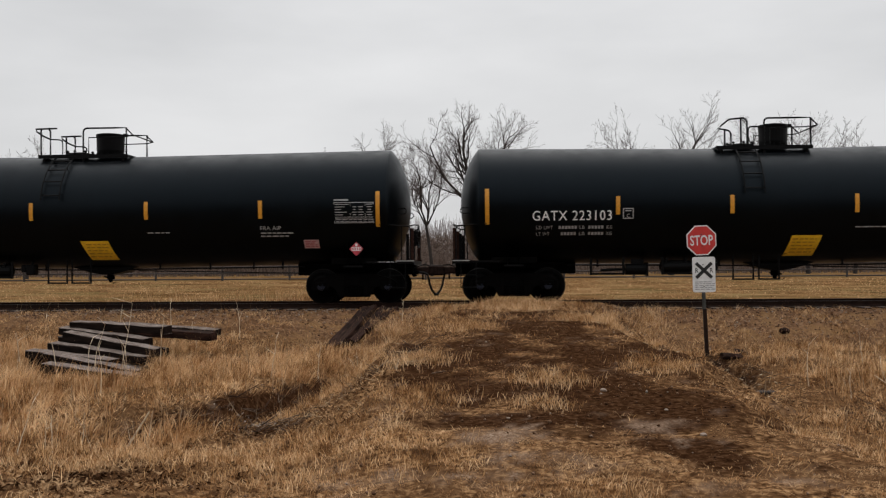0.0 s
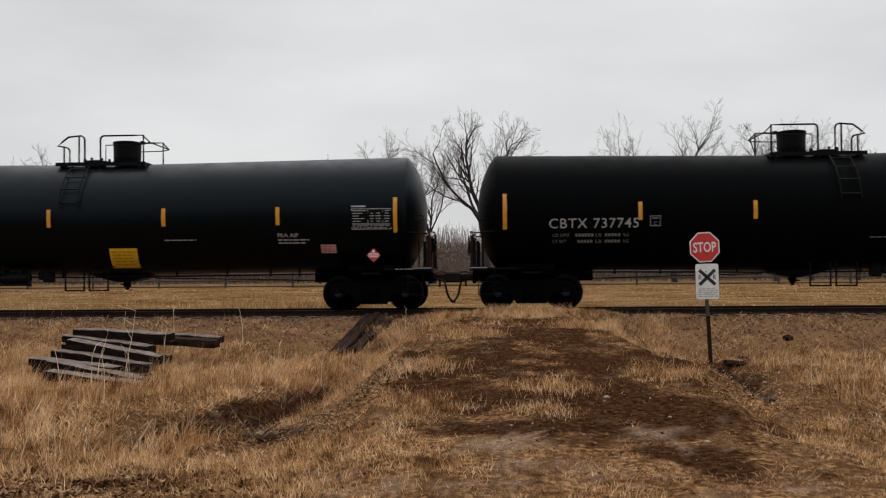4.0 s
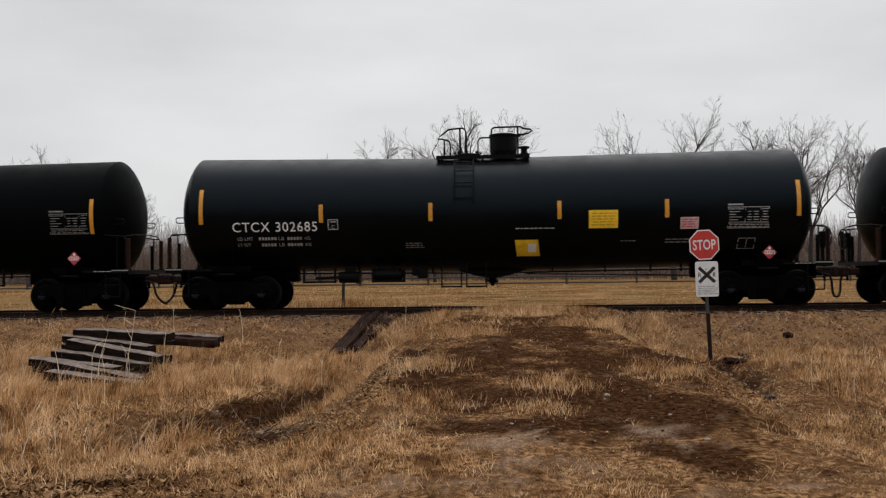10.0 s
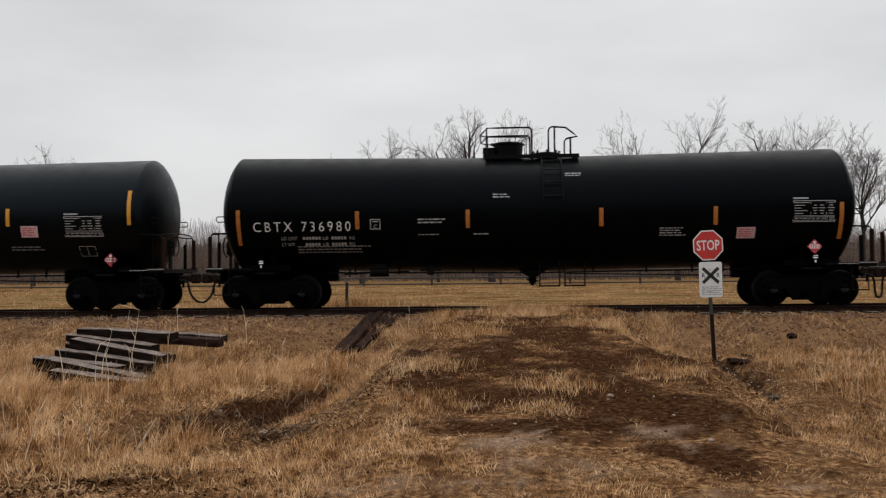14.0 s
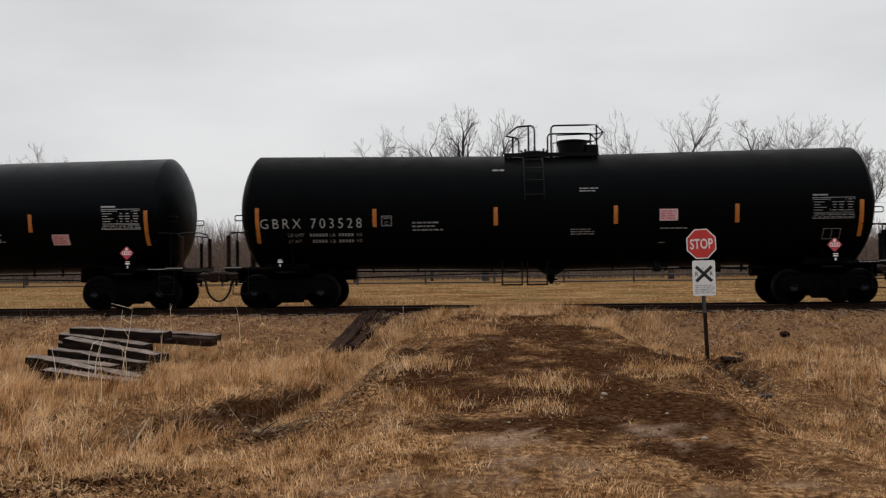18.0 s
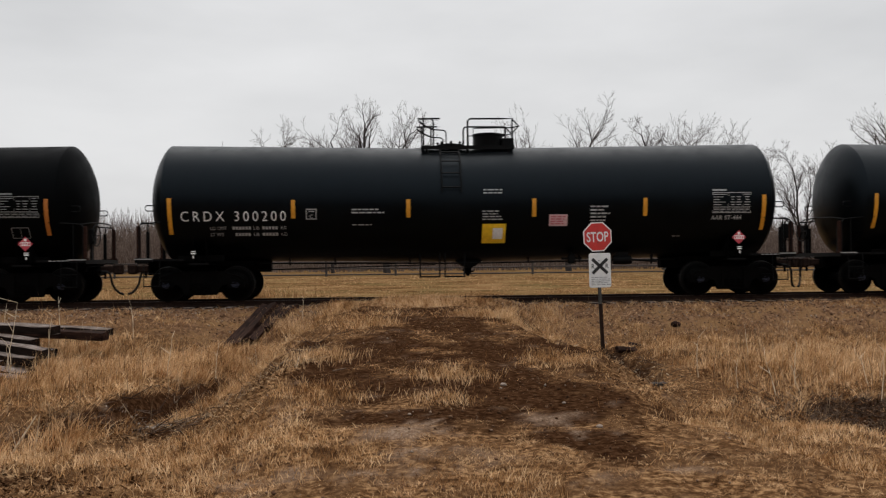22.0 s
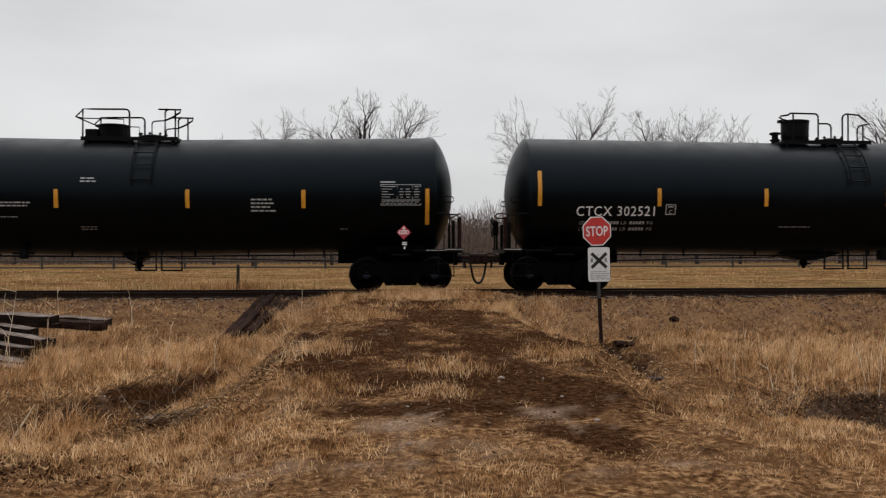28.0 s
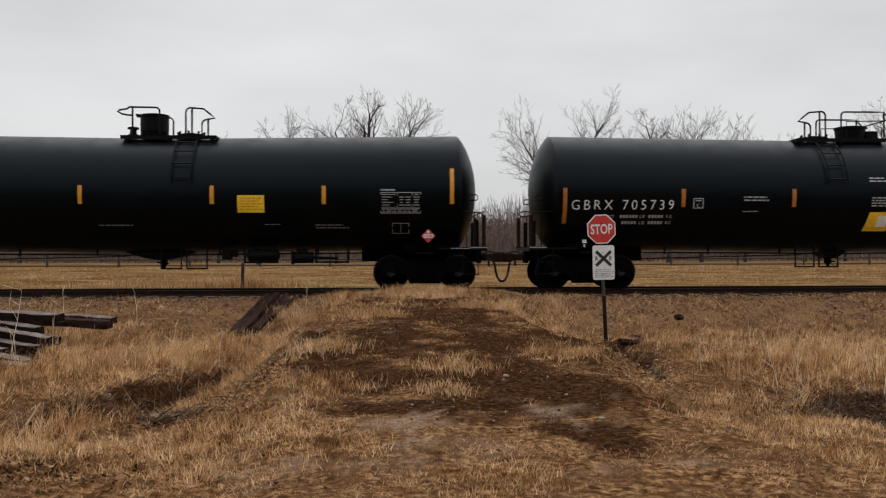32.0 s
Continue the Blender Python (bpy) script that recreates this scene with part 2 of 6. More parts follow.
def ground_mat():
    """Dirt ramp, straw thatch, ballast shoulder and hay field: by where they lie, broken up by noise."""
    m = Mat("dry_ground", 1.0, 0, 0.0)
    geo = m.n.new("ShaderNodeNewGeometry")
    sep = m.n.new("ShaderNodeSeparateXYZ")
    m.l.new(geo.outputs["Position"], sep.inputs[0])
    X, Y = sep.outputs[0], m.math("DIVIDE", sep.outputs[1], PACE)
    big, mid, fine = m.noise(0.35, 4, local=False), m.noise(1.7, 5, local=False), m.noise(14, 5, local=False, rough=0.65)
    thatch = m.ramp(fine, (0.36, (0.026, 0.0115, 0.005)), (0.5, (0.125, 0.062, 0.027)), (0.64, (0.36, 0.212, 0.104)))
    thatch = m.mix(m.ramp(mid, (0.38, (0.75,) * 3), (0.62, (0, 0, 0))), thatch, (0.085, 0.044, 0.021))
    dirt = m.ramp(fine, (0.32, (0.0125, 0.0052, 0.0024)), (0.52, (0.0391, 0.0173, 0.0080)), (0.78, (0.1173, 0.0618, 0.0325)))
    cx = m.math("ABSOLUTE", m.math("SUBTRACT", X, 0.75))
    bare = m.n.new("ShaderNodeAttribute")
    bare.attribute_name = "bare"
    near = m.mix(bare.outputs["Fac"], thatch, dirt)
    gritty = m.n.new("ShaderNodeAttribute")
    gritty.attribute_name = "gritty"
    grit = m.ramp(m.noise(38, 4, local=False, rough=0.7), (0.3, (0.075, 0.045, 0.028)), (0.52, (0.22, 0.145, 0.098)), (0.75, (0.46, 0.36, 0.28)))
    near = m.mix(gritty.outputs["Fac"], near, grit)
    # ballast shoulder
    pebble = m.node("ShaderNodeTexVoronoi", Scale=16.0)
    m.l.new(m.where(local=False), pebble.inputs["Vector"])
    gravel = m.ramp(m.mix(0.5, pebble.outputs["Color"], fine), (0.25, (0.0639, 0.0313, 0.0169)), (0.55, (0.1684, 0.0920, 0.0503)), (0.85, (0.2904, 0.1869, 0.1138)))
    gravel = m.mix(m.ramp(mid, (0.45, (0, 0, 0)), (0.62, (0.7,) * 3)), gravel, (0.2244, 0.1280, 0.0583))
    shoulder = m.math("ADD", Y, m.math("MULTIPLY", m.math("SUBTRACT", mid, 0.5), 1.6))
    shoulder = m.ramp(m.math("MULTIPLY", shoulder, 0.04), (0.655, (0, 0, 0)), (0.70, (1, 1, 1)))
    away = m.ramp(m.math("MULTIPLY", cx, 0.2), (0.42, (0.15,) * 3), (0.62, (1, 1, 1)))
    c = m.mix(m.mix(1.0, shoulder, away, "MULTIPLY"), near, gravel)
    # hay field behind the track, mown in rows
    rows = m.noise(1.0, 6, (0.35, 1.5, 1), local=False, rough=0.7)
    field = m.ramp(rows, (0.36, (0.0455, 0.0209, 0.0083)), (0.5, (0.1518, 0.0804, 0.0321)), (0.64, (0.2854, 0.1779, 0.0875)))
    field = m.mix(m.ramp(big, (0.45, (0, 0, 0)), (0.7, (0.35,) * 3)), field, (0.1518, 0.1344, 0.0552))
    c = m.mix(m.ramp(m.math("MULTIPLY", Y, 0.02), (0.440, (0, 0, 0)), (0.458, (1, 1, 1))), c, field)
    m.colour(c)
    return m.bump(fine, 0.5, 0.04).m


GROUND = ground_mat()


# ---------------------------------------------------------------- mesh helpers
def box(bm, c, s, rz=0.0, ry=0.0, rx=0.0, bevel=0.0):
    m = Matrix.Translation(c) @ Euler((radians(rx), radians(ry), radians(rz))).to_matrix().to_4x4() @ Matrix.Diagonal((*s, 1))
    vs = bmesh.ops.create_cube(bm, size=1, matrix=m)["verts"]
    if bevel:
        es = list({e for v in vs for e in v.link_edges})
        bmesh.ops.bevel(bm, geom=es, offset=bevel, segments=1, affect="EDGES")
    return vs


def rod(bm, a, b, r, seg=8, r2=None):
    a, b = Vector(a), Vector(b)
    d = b - a
    m = Matrix.Translation((a + b) / 2) @ d.to_track_quat("Z", "Y").to_matrix().to_4x4()
    bmesh.ops.create_cone(bm, cap_ends=True, segments=seg, radius1=r, radius2=r if r2 is None else r2, depth=d.length, matrix=m)


def pipe(bm, pts, r, seg=6):
    """A bent round bar through the points, in one piece."""
    pts = [Vector(p) for p in pts]
    rings = []
    for i, p in enumerate(pts):
        d = (pts[min(i + 1, len(pts) - 1)] - pts[max(i - 1, 0)]).normalized()
        q = d.to_track_quat("Z", "Y").to_matrix()
        rings.append([bm.verts.new(p + q @ Vector((r * math.cos(k * math.tau / seg), r * math.sin(k * math.tau / seg), 0))) for k in range(seg)])
    for u, v in zip(rings, rings[1:]):
        for k in range(seg):
            bm.faces.new((u[k], u[(k + 1) % seg], v[(k + 1) % seg], v[k]))
    bm.faces.new(rings[0][::-1])
    bm.faces.new(rings[-1])


def arc(c, r, a0, a1, n, plane="xz"):
    out = []
    for i in range(n + 1):
        a = radians(a0 + (a1 - a0) * i / n)
        u, v = r * math.cos(a), r * math.sin(a)
        out.append((c[0] + u, c[1], c[2] + v) if plane == "xz" else (c[0], c[1] + u, c[2] + v))
    return out


def lathe(bm, profile, seg, axis="y", caps=True):
    """Turn a profile of (along, radius) about an axis."""
    rings = []
    for a, r in profile:
        ring = []
        for k in range(seg):
            u, v = r * math.cos(k * math.tau / seg), r * math.sin(k * math.tau / seg)
            ring.append(bm.verts.new({"y": (u, a, v), "z": (u, v, a), "x": (a, u, v)}[axis]))
        rings.append(ring)
    for p, q in zip(rings, rings[1:]):
        for k in range(seg):
            bm.faces.new((p[k], p[(k + 1) % seg], q[(k + 1) % seg], q[k]))
    if caps:
        bm.faces.new(rings[0])
        bm.faces.new(rings[-1][::-1])
    bmesh.ops.recalc_face_normals(bm, faces=bm.faces)


MESHES = {}


def mesh(key, build, material, smooth=False):
    """The mesh that build(bm) makes, made once a key."""
    if key in MESHES:
        return MESHES[key]
    bm = bmesh.new()
    build(bm)
    me = bpy.data.meshes.new(key)
    bm.to_mesh(me)
    bm.free()
    me.materials.append(material)
    if smooth:
        me.polygons.foreach_set("use_smooth", [True] * len(me.polygons))
    MESHES[key] = me
    return me


def part(name, me, parent, m=None, label=""):
    ob = new(name, me)
    ob.parent = parent
    if m is not None:
        ob.matrix_basis = m
    return tagged(ob, label)


def arrays(name, verts, tris, material):
    """A mesh from number arrays, for grass and twigs."""
    me = bpy.data.meshes.new(name)
    me.vertices.add(len(verts))
    me.vertices.foreach_set("co", np.asarray(verts, np.float32).ravel())
    me.loops.add(tris.size)
    me.loops.foreach_set("vertex_index", tris.astype(np.int32).ravel())
    me.polygons.add(len(tris))
    me.polygons.foreach_set("loop_start", np.arange(0, tris.size, 3, dtype=np.int32))
    me.update(calc_edges=True)
    me.materials.append(material)
    return me


# ---------------------------------------------------------------- lie of the land
TRACK, RAIL = 24.9, 0.61  # the track's middle line, in metres, and the height of its rails
BED = RAIL - 0.18


def smooth(a, b, v):
    t = np.clip((v - a) / (b - a), 0, 1)
    return t * t * (3 - 2 * t)


LATTICE = np.random.RandomState(7).rand(256, 256)


def lump(x, y, size, seed=0):
    """Smooth random values from 0 to 1, of about that size on the ground."""
    u, v = np.asarray(x, float) / size + 37.3 * seed + 500, np.asarray(y, float) / size + 17.9 * seed + 500
    i, j = np.floor(u).astype(int), np.floor(v).astype(int)
    a, b = u - i, v - j
    a, b = a * a * (3 - 2 * a), b * b * (3 - 2 * b)
    g = lambda p, q: LATTICE[p % 256, q % 256]
    return (g(i, j) * (1 - a) + g(i + 1, j) * a) * (1 - b) + (g(i, j + 1) * (1 - a) + g(i + 1, j + 1) * a) * b


def rough(x, y, size, seed=0):
    return (lump(x, y, size, seed) + 0.5 * lump(x, y, size / 2.1, seed + 1) + 0.25 * lump(x, y, size / 4.3, seed + 2)) / 1.75


# lines of the ground: the ditch beside the ramp, the foot of its bank, the worn edges of the ramp
DITCH = ((-4.6, 7.7), (-3.45, 8.3), (-3.0, 9.3), (-2.75, 11.0), (-2.6, 13.2), (-2.6, 14.8))
BANK_FOOT = ((-4.3, 8.1), (-3.55, 8.75), (-3.25, 9.6), (-3.05, 11.0), (-2.9, 12.6))
LEFT_EDGE = ((-2.65, 8.3), (-2.2, 8.9), (-1.75, 9.7), (-1.4, 10.8), (-1.3, 12.2))
RIGHT_EDGE = ((4.75, 15.1), (4.45, 14.0), (4.1, 12.7), (3.75, 11.5), (3.2, 10.8))


def off_line(points, x, y):
    """Distance from a line of points."""
    best = np.full(np.shape(np.asarray(x, float) + np.asarray(y, float)), 99.0)
    for (ax, ay), (bx, by) in zip(points, points[1:]):
        u = np.clip(((x - ax) * (bx - ax) + (y - ay) * (by - ay)) / ((bx - ax) ** 2 + (by - ay) ** 2), 0, 1)
        best = np.minimum(best, np.hypot(x - ax - u * (bx - ax), y - ay - u * (by - ay)))
    return best


def land(x, y):
    """The ground's height; y in paces."""
    x, y = np.asarray(x, float), np.asarray(y, float)
    z = -0.30 * smooth(5.5, 9.5, y + 0.35 * np.abs(x + 0.5) * (np.abs(x) > 2))
    # ditches on both sides of the ramp
    z = z - 0.24 * np.exp(-(off_line(DITCH, x, y) / 0.28) ** 2)
    z = z - 0.38 * np.exp(-(off_line(RIGHT_EDGE, x - 0.15, y) / 0.30) ** 2)
    z = z - 0.36 * np.exp(-((x - 6.0) / 1.1) ** 2 - ((y - 8.7) / 0.7) ** 2)
    # hollows beside the sign and under the ballast
    for hx, hy, hr in ((6.1, 14.2, 0.42), (4.75, 14.75, 0.35), (5.6, 16.4, 0.35)):
        z = z - 0.16 * np.exp(-((x - hx) ** 2 + (y - hy) ** 2) / hr ** 2)
    # tussocks of the left bank
    z = z + 0.20 * smooth(-3.1, -3.6, x - 0.07 * (y - 9)) * smooth(7.9, 8.9, y + 0.25 * (x + 4)) * (1 - smooth(11.0, 13.0, y))
    # track bed, field behind
    z = np.maximum(z, z + (BED - z) * smooth(16.3 - 2.6 * smooth(-4.2, -6.0, x), 18.75, y))
    back = 0.22 + 0.46 * smooth(23, 47, y)
    z = np.where(y > 21.8, BED + (back - BED) * smooth(21.9, 23.2, y), z)
    # the dirt ramp over the track
    ramp = np.interp(y, (-5, 5.0, 8.0, 12.0, 16.0, 18.6, 19.3), (0, 0.0, 0.17, 0.38, 0.50, 0.58, 0.56))
    side = 1 - smooth(1.75, 2.95, np.abs(x - 0.68 - 0.08 * np.sin(1.3 * y)) + 1.1 * (rough(x, y, 0.9, 4) - 0.5))
    z = np.where(y < 19.55, np.maximum(z, z + (ramp - z) * side), z)
    z = z + 0.16 * (rough(x, y, 0.7, 21) - 0.5) * (y < 18.3) * (0.35 + smooth(1.2, 2.6, np.abs(x - 0.7)))
    z = z + 0.055 * (rough(x, y, 0.32, 33) - 0.5) * (y < 17.5) * (0.5 + 0.5 * smooth(1.0, 2.4, np.abs(x - 0.7) + 2.0 * (y < 7.5)))
    z = z + 0.02 * np.sin(2.1 * x + 0.7 * y) * np.sin(1.7 * y - 0.9 * x) * (y < 19)
    z = z + 0.012 * np.sin(6.3 * x + 2.2 * np.sin(1.9 * y)) * np.sin(5.1 * y + 1.7 * np.sin(2.3 * x)) * (y < 18.5)
    return z


def spread(lo, hi, step, grow, far):
    """Grid lines: even between lo and hi, then wider and wider out to far."""
    mid = list(np.arange(lo, hi + step / 2, step))
    out, s, v = [], step, hi
    while v < far:
        s *= grow
        v += s
        out.append(v)
    low, s, v = [], step, lo
    while v > -far:
        s *= grow
        v -= s
        low.append(v)
    return np.array(low[::-1] + mid + out)


# worn or bare patches: (x, y, half width, half length, weight)
RAMP_BARE = [(0.0, 11.6, 0.50, 2.2, 1.0), (0.35, 14.2, 0.55, 1.9, 0.8), (1.45, 13.2, 0.50, 2.4, 0.95), (-0.9, 9.6, 0.55, 1.1, 1.05), (-0.95, 8.5, 0.35, 0.45, 0.7), (-0.35, 10.2, 0.45, 0.8, 0.95), (1.35, 10.6, 0.45, 1.6, 1.1),
             (1.5, 9.0, 0.42, 1.0, 1.1), (1.5, 7.9, 0.50, 0.7, 1.1), (1.75, 7.1, 0.45, 0.55, 1.0), (0.6, 18.2, 1.6, 0.8, 0.4), (0.3, 16.2, 0.9, 1.0, 0.6), (2.6, 11.4, 0.35, 1.5, 0.75), (1.0, 8.3, 0.35, 0.25, 0.8)]
SIDE_BARE = [(2.7, 8.7, 0.4, 0.6, 0.6), (-3.3, 8.5, 0.35, 0.25, 0.7), (-4.1, 8.0, 0.5, 0.18, 0.6), (6.2, 9.2, 1.1, 0.6, 1.1), (6.1, 13.8, 0.42, 0.6, 1.1), (5.5, 16.1, 0.4, 0.35, 1.05), (6.6, 17.4, 0.3, 0.15, 0.8), (9.5, 14.5, 0.8, 0.4, 0.7)]
NEAR_BARE = [(0.25, 7.05, 0.85, 0.34, 1.4), (-0.35, 7.2, 0.3, 0.3, 0.8), (0.9, 7.2, 0.35, 0.3, 0.9), (1.65, 6.2, 0.6, 0.5, 0.9), (1.85, 5.75, 0.45, 0.3, 0.8), (2.5, 5.7, 0.4, 0.25, 0.6), (2.4, 6.6, 0.5, 0.3, 0.6),
             (-3.1, 5.6, 0.55, 0.35, 1.05), (-2.5, 5.35, 0.4, 0.25, 0.8), (-4.3, 6.5, 0.6, 0.3, 0.8), (-3.9, 7.1, 0.9, 0.25, 0.7), (3.4, 6.6, 0.4, 0.2, 0.5)]
PALE = [(0.1, 6.45, 0.55, 0.35, 0.75), (0.3, 5.8, 0.6, 0.4, 0.65), (1.5, 6.95, 0.5, 0.22, 0.5), (1.5, 5.25, 0.45, 0.2, 0.6), (-1.0, 5.4, 0.4, 0.3, 0.5), (2.0, 5.4, 0.5, 0.2, 0.5)]


def blot(spots, x, y):
    worn = np.zeros(np.shape(x))
    for cx, cy, sx, sy, w in spots:
        worn = np.maximum(worn, w * np.exp(-((x - cx) / sx) ** 2 - ((y - cy) / sy) ** 2))
    return worn


def dirt(x, y):
    """Where wheels and water have worn the ground bare, and where shade lines are drawn as soil, 0 to 1."""
    worn = 0.60 * (1 - smooth(1.3, 2.8, np.abs(x - 1.0 - 0.06 * np.maximum(0, 9 - y)))) * smooth(5.6, 7.4, y) * (1 - smooth(16.5, 18.0, y))
    worn = np.maximum(worn, blot(RAMP_BARE + SIDE_BARE + NEAR_BARE, x, y))
    # shade under the ditch bank and the right ramp edge is drawn as dark soil
    for line, w, k in ((BANK_FOOT, 0.17, 1.1), (LEFT_EDGE, 0.28, 1.1), (RIGHT_EDGE, 0.36, 1.2)):
        worn = np.maximum(worn, k * np.exp(-(off_line(line, x, y) / w) ** 2))
    return smooth(0.25, 0.70, worn + 0.75 * (rough(x, y, 0.8, 3) - 0.52) + 0.85 * (rough(x, y, 0.22, 6) - 0.5))


def pale_soil(x, y):
    """Dry greyish gravelly soil at the ramp's foot, 0 to 1."""
    return 0.85 * smooth(0.22, 0.85, blot(PALE, x, y) + 1.0 * (rough(x, y, 0.5, 8) - 0.5) + 0.9 * (rough(x, y, 0.12, 9) - 0.5))


def ground():
    gx, gy = spread(-12, 13, 0.085, 1.13, 2600), spread(3.6, 23.4, 0.085, 1.13, 2600)
    X, Y = np.meshgrid(gx, gy)
    V = np.stack([X, PACE * Y, land(X, Y)], -1).reshape(-1, 3)
    i = np.arange(len(gy) - 1)[:, None] * len(gx) + np.arange(len(gx) - 1)[None]
    i = i.ravel()
    tris = np.concatenate([np.stack([i, i + 1, i + len(gx) + 1], 1), np.stack([i, i + len(gx) + 1, i + len(gx)], 1)])
    me = arrays("ground", V, tris, GROUND)
    me.polygons.foreach_set("use_smooth", [True] * len(me.polygons))
    me.attributes.new("bare", "FLOAT", "POINT").data.foreach_set("value", dirt(V[:, 0], V[:, 1] / PACE).astype(np.float32))
    me.attributes.new("gritty", "FLOAT", "POINT").data.foreach_set("value", pale_soil(V[:, 0], V[:, 1] / PACE).astype(np.float32))
    tagged(new("ground", me), "dry brown grassland with a dirt ramp, ditches and a mown hay field", "ground", kind="structure")


ground()


# ---------------------------------------------------------------- track
def track():
    root = tagged(new("railway_track"), "single rusty rail track on wooden ties and brown ballast", "railway track", kind="structure")

    def rail(bm):
        prof = [(-0.066, -0.14), (0.066, -0.14), (0.066, -0.128), (0.012, -0.108), (0.009, -0.04), (0.034, -0.030), (0.034, -0.004), (-0.034, -0.004), (-0.034, -0.030), (-0.009, -0.04), (-0.012, -0.108), (-0.066, -0.128)]
        ends = [[bm.verts.new((x, u, v)) for u, v in prof] for x in (-185, 185)]
        n = len(prof)
        for k in range(n):
            bm.faces.new((ends[0][k], ends[0][(k + 1) % n], ends[1][(k + 1) % n], ends[1][k]))
        bm.faces.new(ends[0]), bm.faces.new(ends[1][::-1])
        bmesh.ops.recalc_face_normals(bm, faces=bm.faces)

    def head(bm):
        box(bm, (0, 0, -0.001), (370, 0.05, 0.006))

    for s in (-1, 1):
        r = part("rail", mesh("rail", rail, RAILSTEEL), root, pose(0, TRACK + s * 0.7525, RAIL))
        part("running_surface", mesh("rail_head", head, RAILHEAD), r, label="wheel-polished steel rail head")

    def tie(bm):
        box(bm, (0, 0, 0), (0.23, 2.6, 0.17), bevel=0.012)

    def joint(bm):
        box(bm, (0, 0, 0), (0.62, 0.02, 0.075), bevel=0.006)
        for x in (-0.22, -0.08, 0.08, 0.22):
            rod(bm, (x, -0.03, 0), (x, 0.0, 0), 0.018, 6)

    rnd = random.Random(5)
    for k in range(-70, 78):
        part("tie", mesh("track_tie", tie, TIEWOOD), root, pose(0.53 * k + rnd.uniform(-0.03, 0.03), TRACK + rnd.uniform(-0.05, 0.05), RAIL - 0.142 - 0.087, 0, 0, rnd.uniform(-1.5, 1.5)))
    for x in (-9.4, 2.5, 14.4):
        part("joint_bar", mesh("joint_bar", joint, RAILSTEEL), root, pose(x, TRACK - 0.7525 - 0.034, RAIL - 0.075))


track()


# ---------------------------------------------------------------- tank cars
R, AXIS = 1.55, 2.62  # tank radius, and its axis over the rails at the ends
SAG, HALF, DISH = 0.10, 7.93, 0.52
WHEEL_R = 0.457
AXLES = (-7.93, -6.15, 6.15, 7.93)


def axis_at(x):
    return AXIS - SAG * max(0.0, 1 - abs(x) / HALF)


def skin(x, z, off=0.0):
    """The y of the tank's near side."""
    d = z - axis_at(x)
    return -math.sqrt(max(0.0004, (R + off) ** 2 - d * d))


def tank_shell(bm):
    seg = 64
    ring = lambda x, r: [bm.verts.new((x, r * math.cos(k * math.tau / seg), axis_at(x) + r * math.sin(k * math.tau / seg))) for k in range(seg)]
    dish = [(DISH * (1 - f * f) ** 0.8, R * f) for f in (1, 0.985, 0.96, 0.92, 0.86, 0.78, 0.68, 0.55, 0.4, 0.2, 0.02)]
    # barrel and two dished heads, meeting at a sharp knuckle
    for st in ([(x, R) for x in (-HALF, -5.2, -2.6, 0, 2.6, 5.2, HALF)], [(HALF + d, r) for d, r in dish], [(-HALF - d, r) for d, r in dish]):
        rings = [ring(x, r) for x, r in st]
        for p, q in zip(rings, rings[1:]):
            for k in range(seg):
                bm.faces.new((p[k], p[(k + 1) % seg], q[(k + 1) % seg], q[k]))
        if st[-1][1] < 0.1:
            bm.faces.new(rings[-1])
    bmesh.ops.recalc_face_normals(bm, faces=bm.faces)


def decal(x, z, w, h, off=0.006, slant=0.0, sides=None):
    """A flat sticker bent round the tank: centre, width, height. sides: 8 for an octagon, 4 for a diamond."""
    def build(bm):
        if sides:
            ring = []
            for k in range(sides):
                a = math.tau * (k + (0.5 if sides == 8 else 0)) / sides
                px, pz = x + w / 2 * math.cos(a), z + h / 2 * math.sin(a)
                ring.append(bm.verts.new((px, skin(px, pz, off + 0.004) - 0.004, pz)))
            bm.faces.new(ring)
        else:
            n = max(1, math.ceil(h / 0.12))
            rows = []
            for i in range(n + 1):
                pz = z - h / 2 + h * i / n
                sx = slant * (i / n - 0.5)
                rows.append([bm.verts.new((x + sx + s * w / 2, skin(x, pz, off), pz)) for s in (-1, 1)])
            for p, q in zip(rows, rows[1:]):
                bm.faces.new((p[0], p[1], q[1], q[0]))
        bmesh.ops.recalc_face_normals(bm, faces=bm.faces)
        for f in bm.faces:
            if f.normal.y > 0:
                f.normal_flip()
    return build


def bars(items, off=0.006):
    """Rows of short bars in place of small print: (x, z, w, h)."""
    def build(bm):
        for x, z, w, h in items:
            vs = [bm.verts.new((x + sx * w / 2, skin(x, z + sz * h / 2, off), z + sz * h / 2)) for sx, sz in ((-1, -1), (1, -1), (1, 1), (-1, 1))]
            f = bm.faces.new(vs)
            f.normal_update()
            if f.normal.y > 0:
                f.normal_flip()
    return build


def outline(x, z, w, h, t=0.02):
    return [(x, z + h / 2 - t / 2, w, t), (x, z - h / 2 + t / 2, w, t), (x - w / 2 + t / 2, z, t, h - 2 * t), (x + w / 2 - t / 2, z, t, h - 2 * t)]


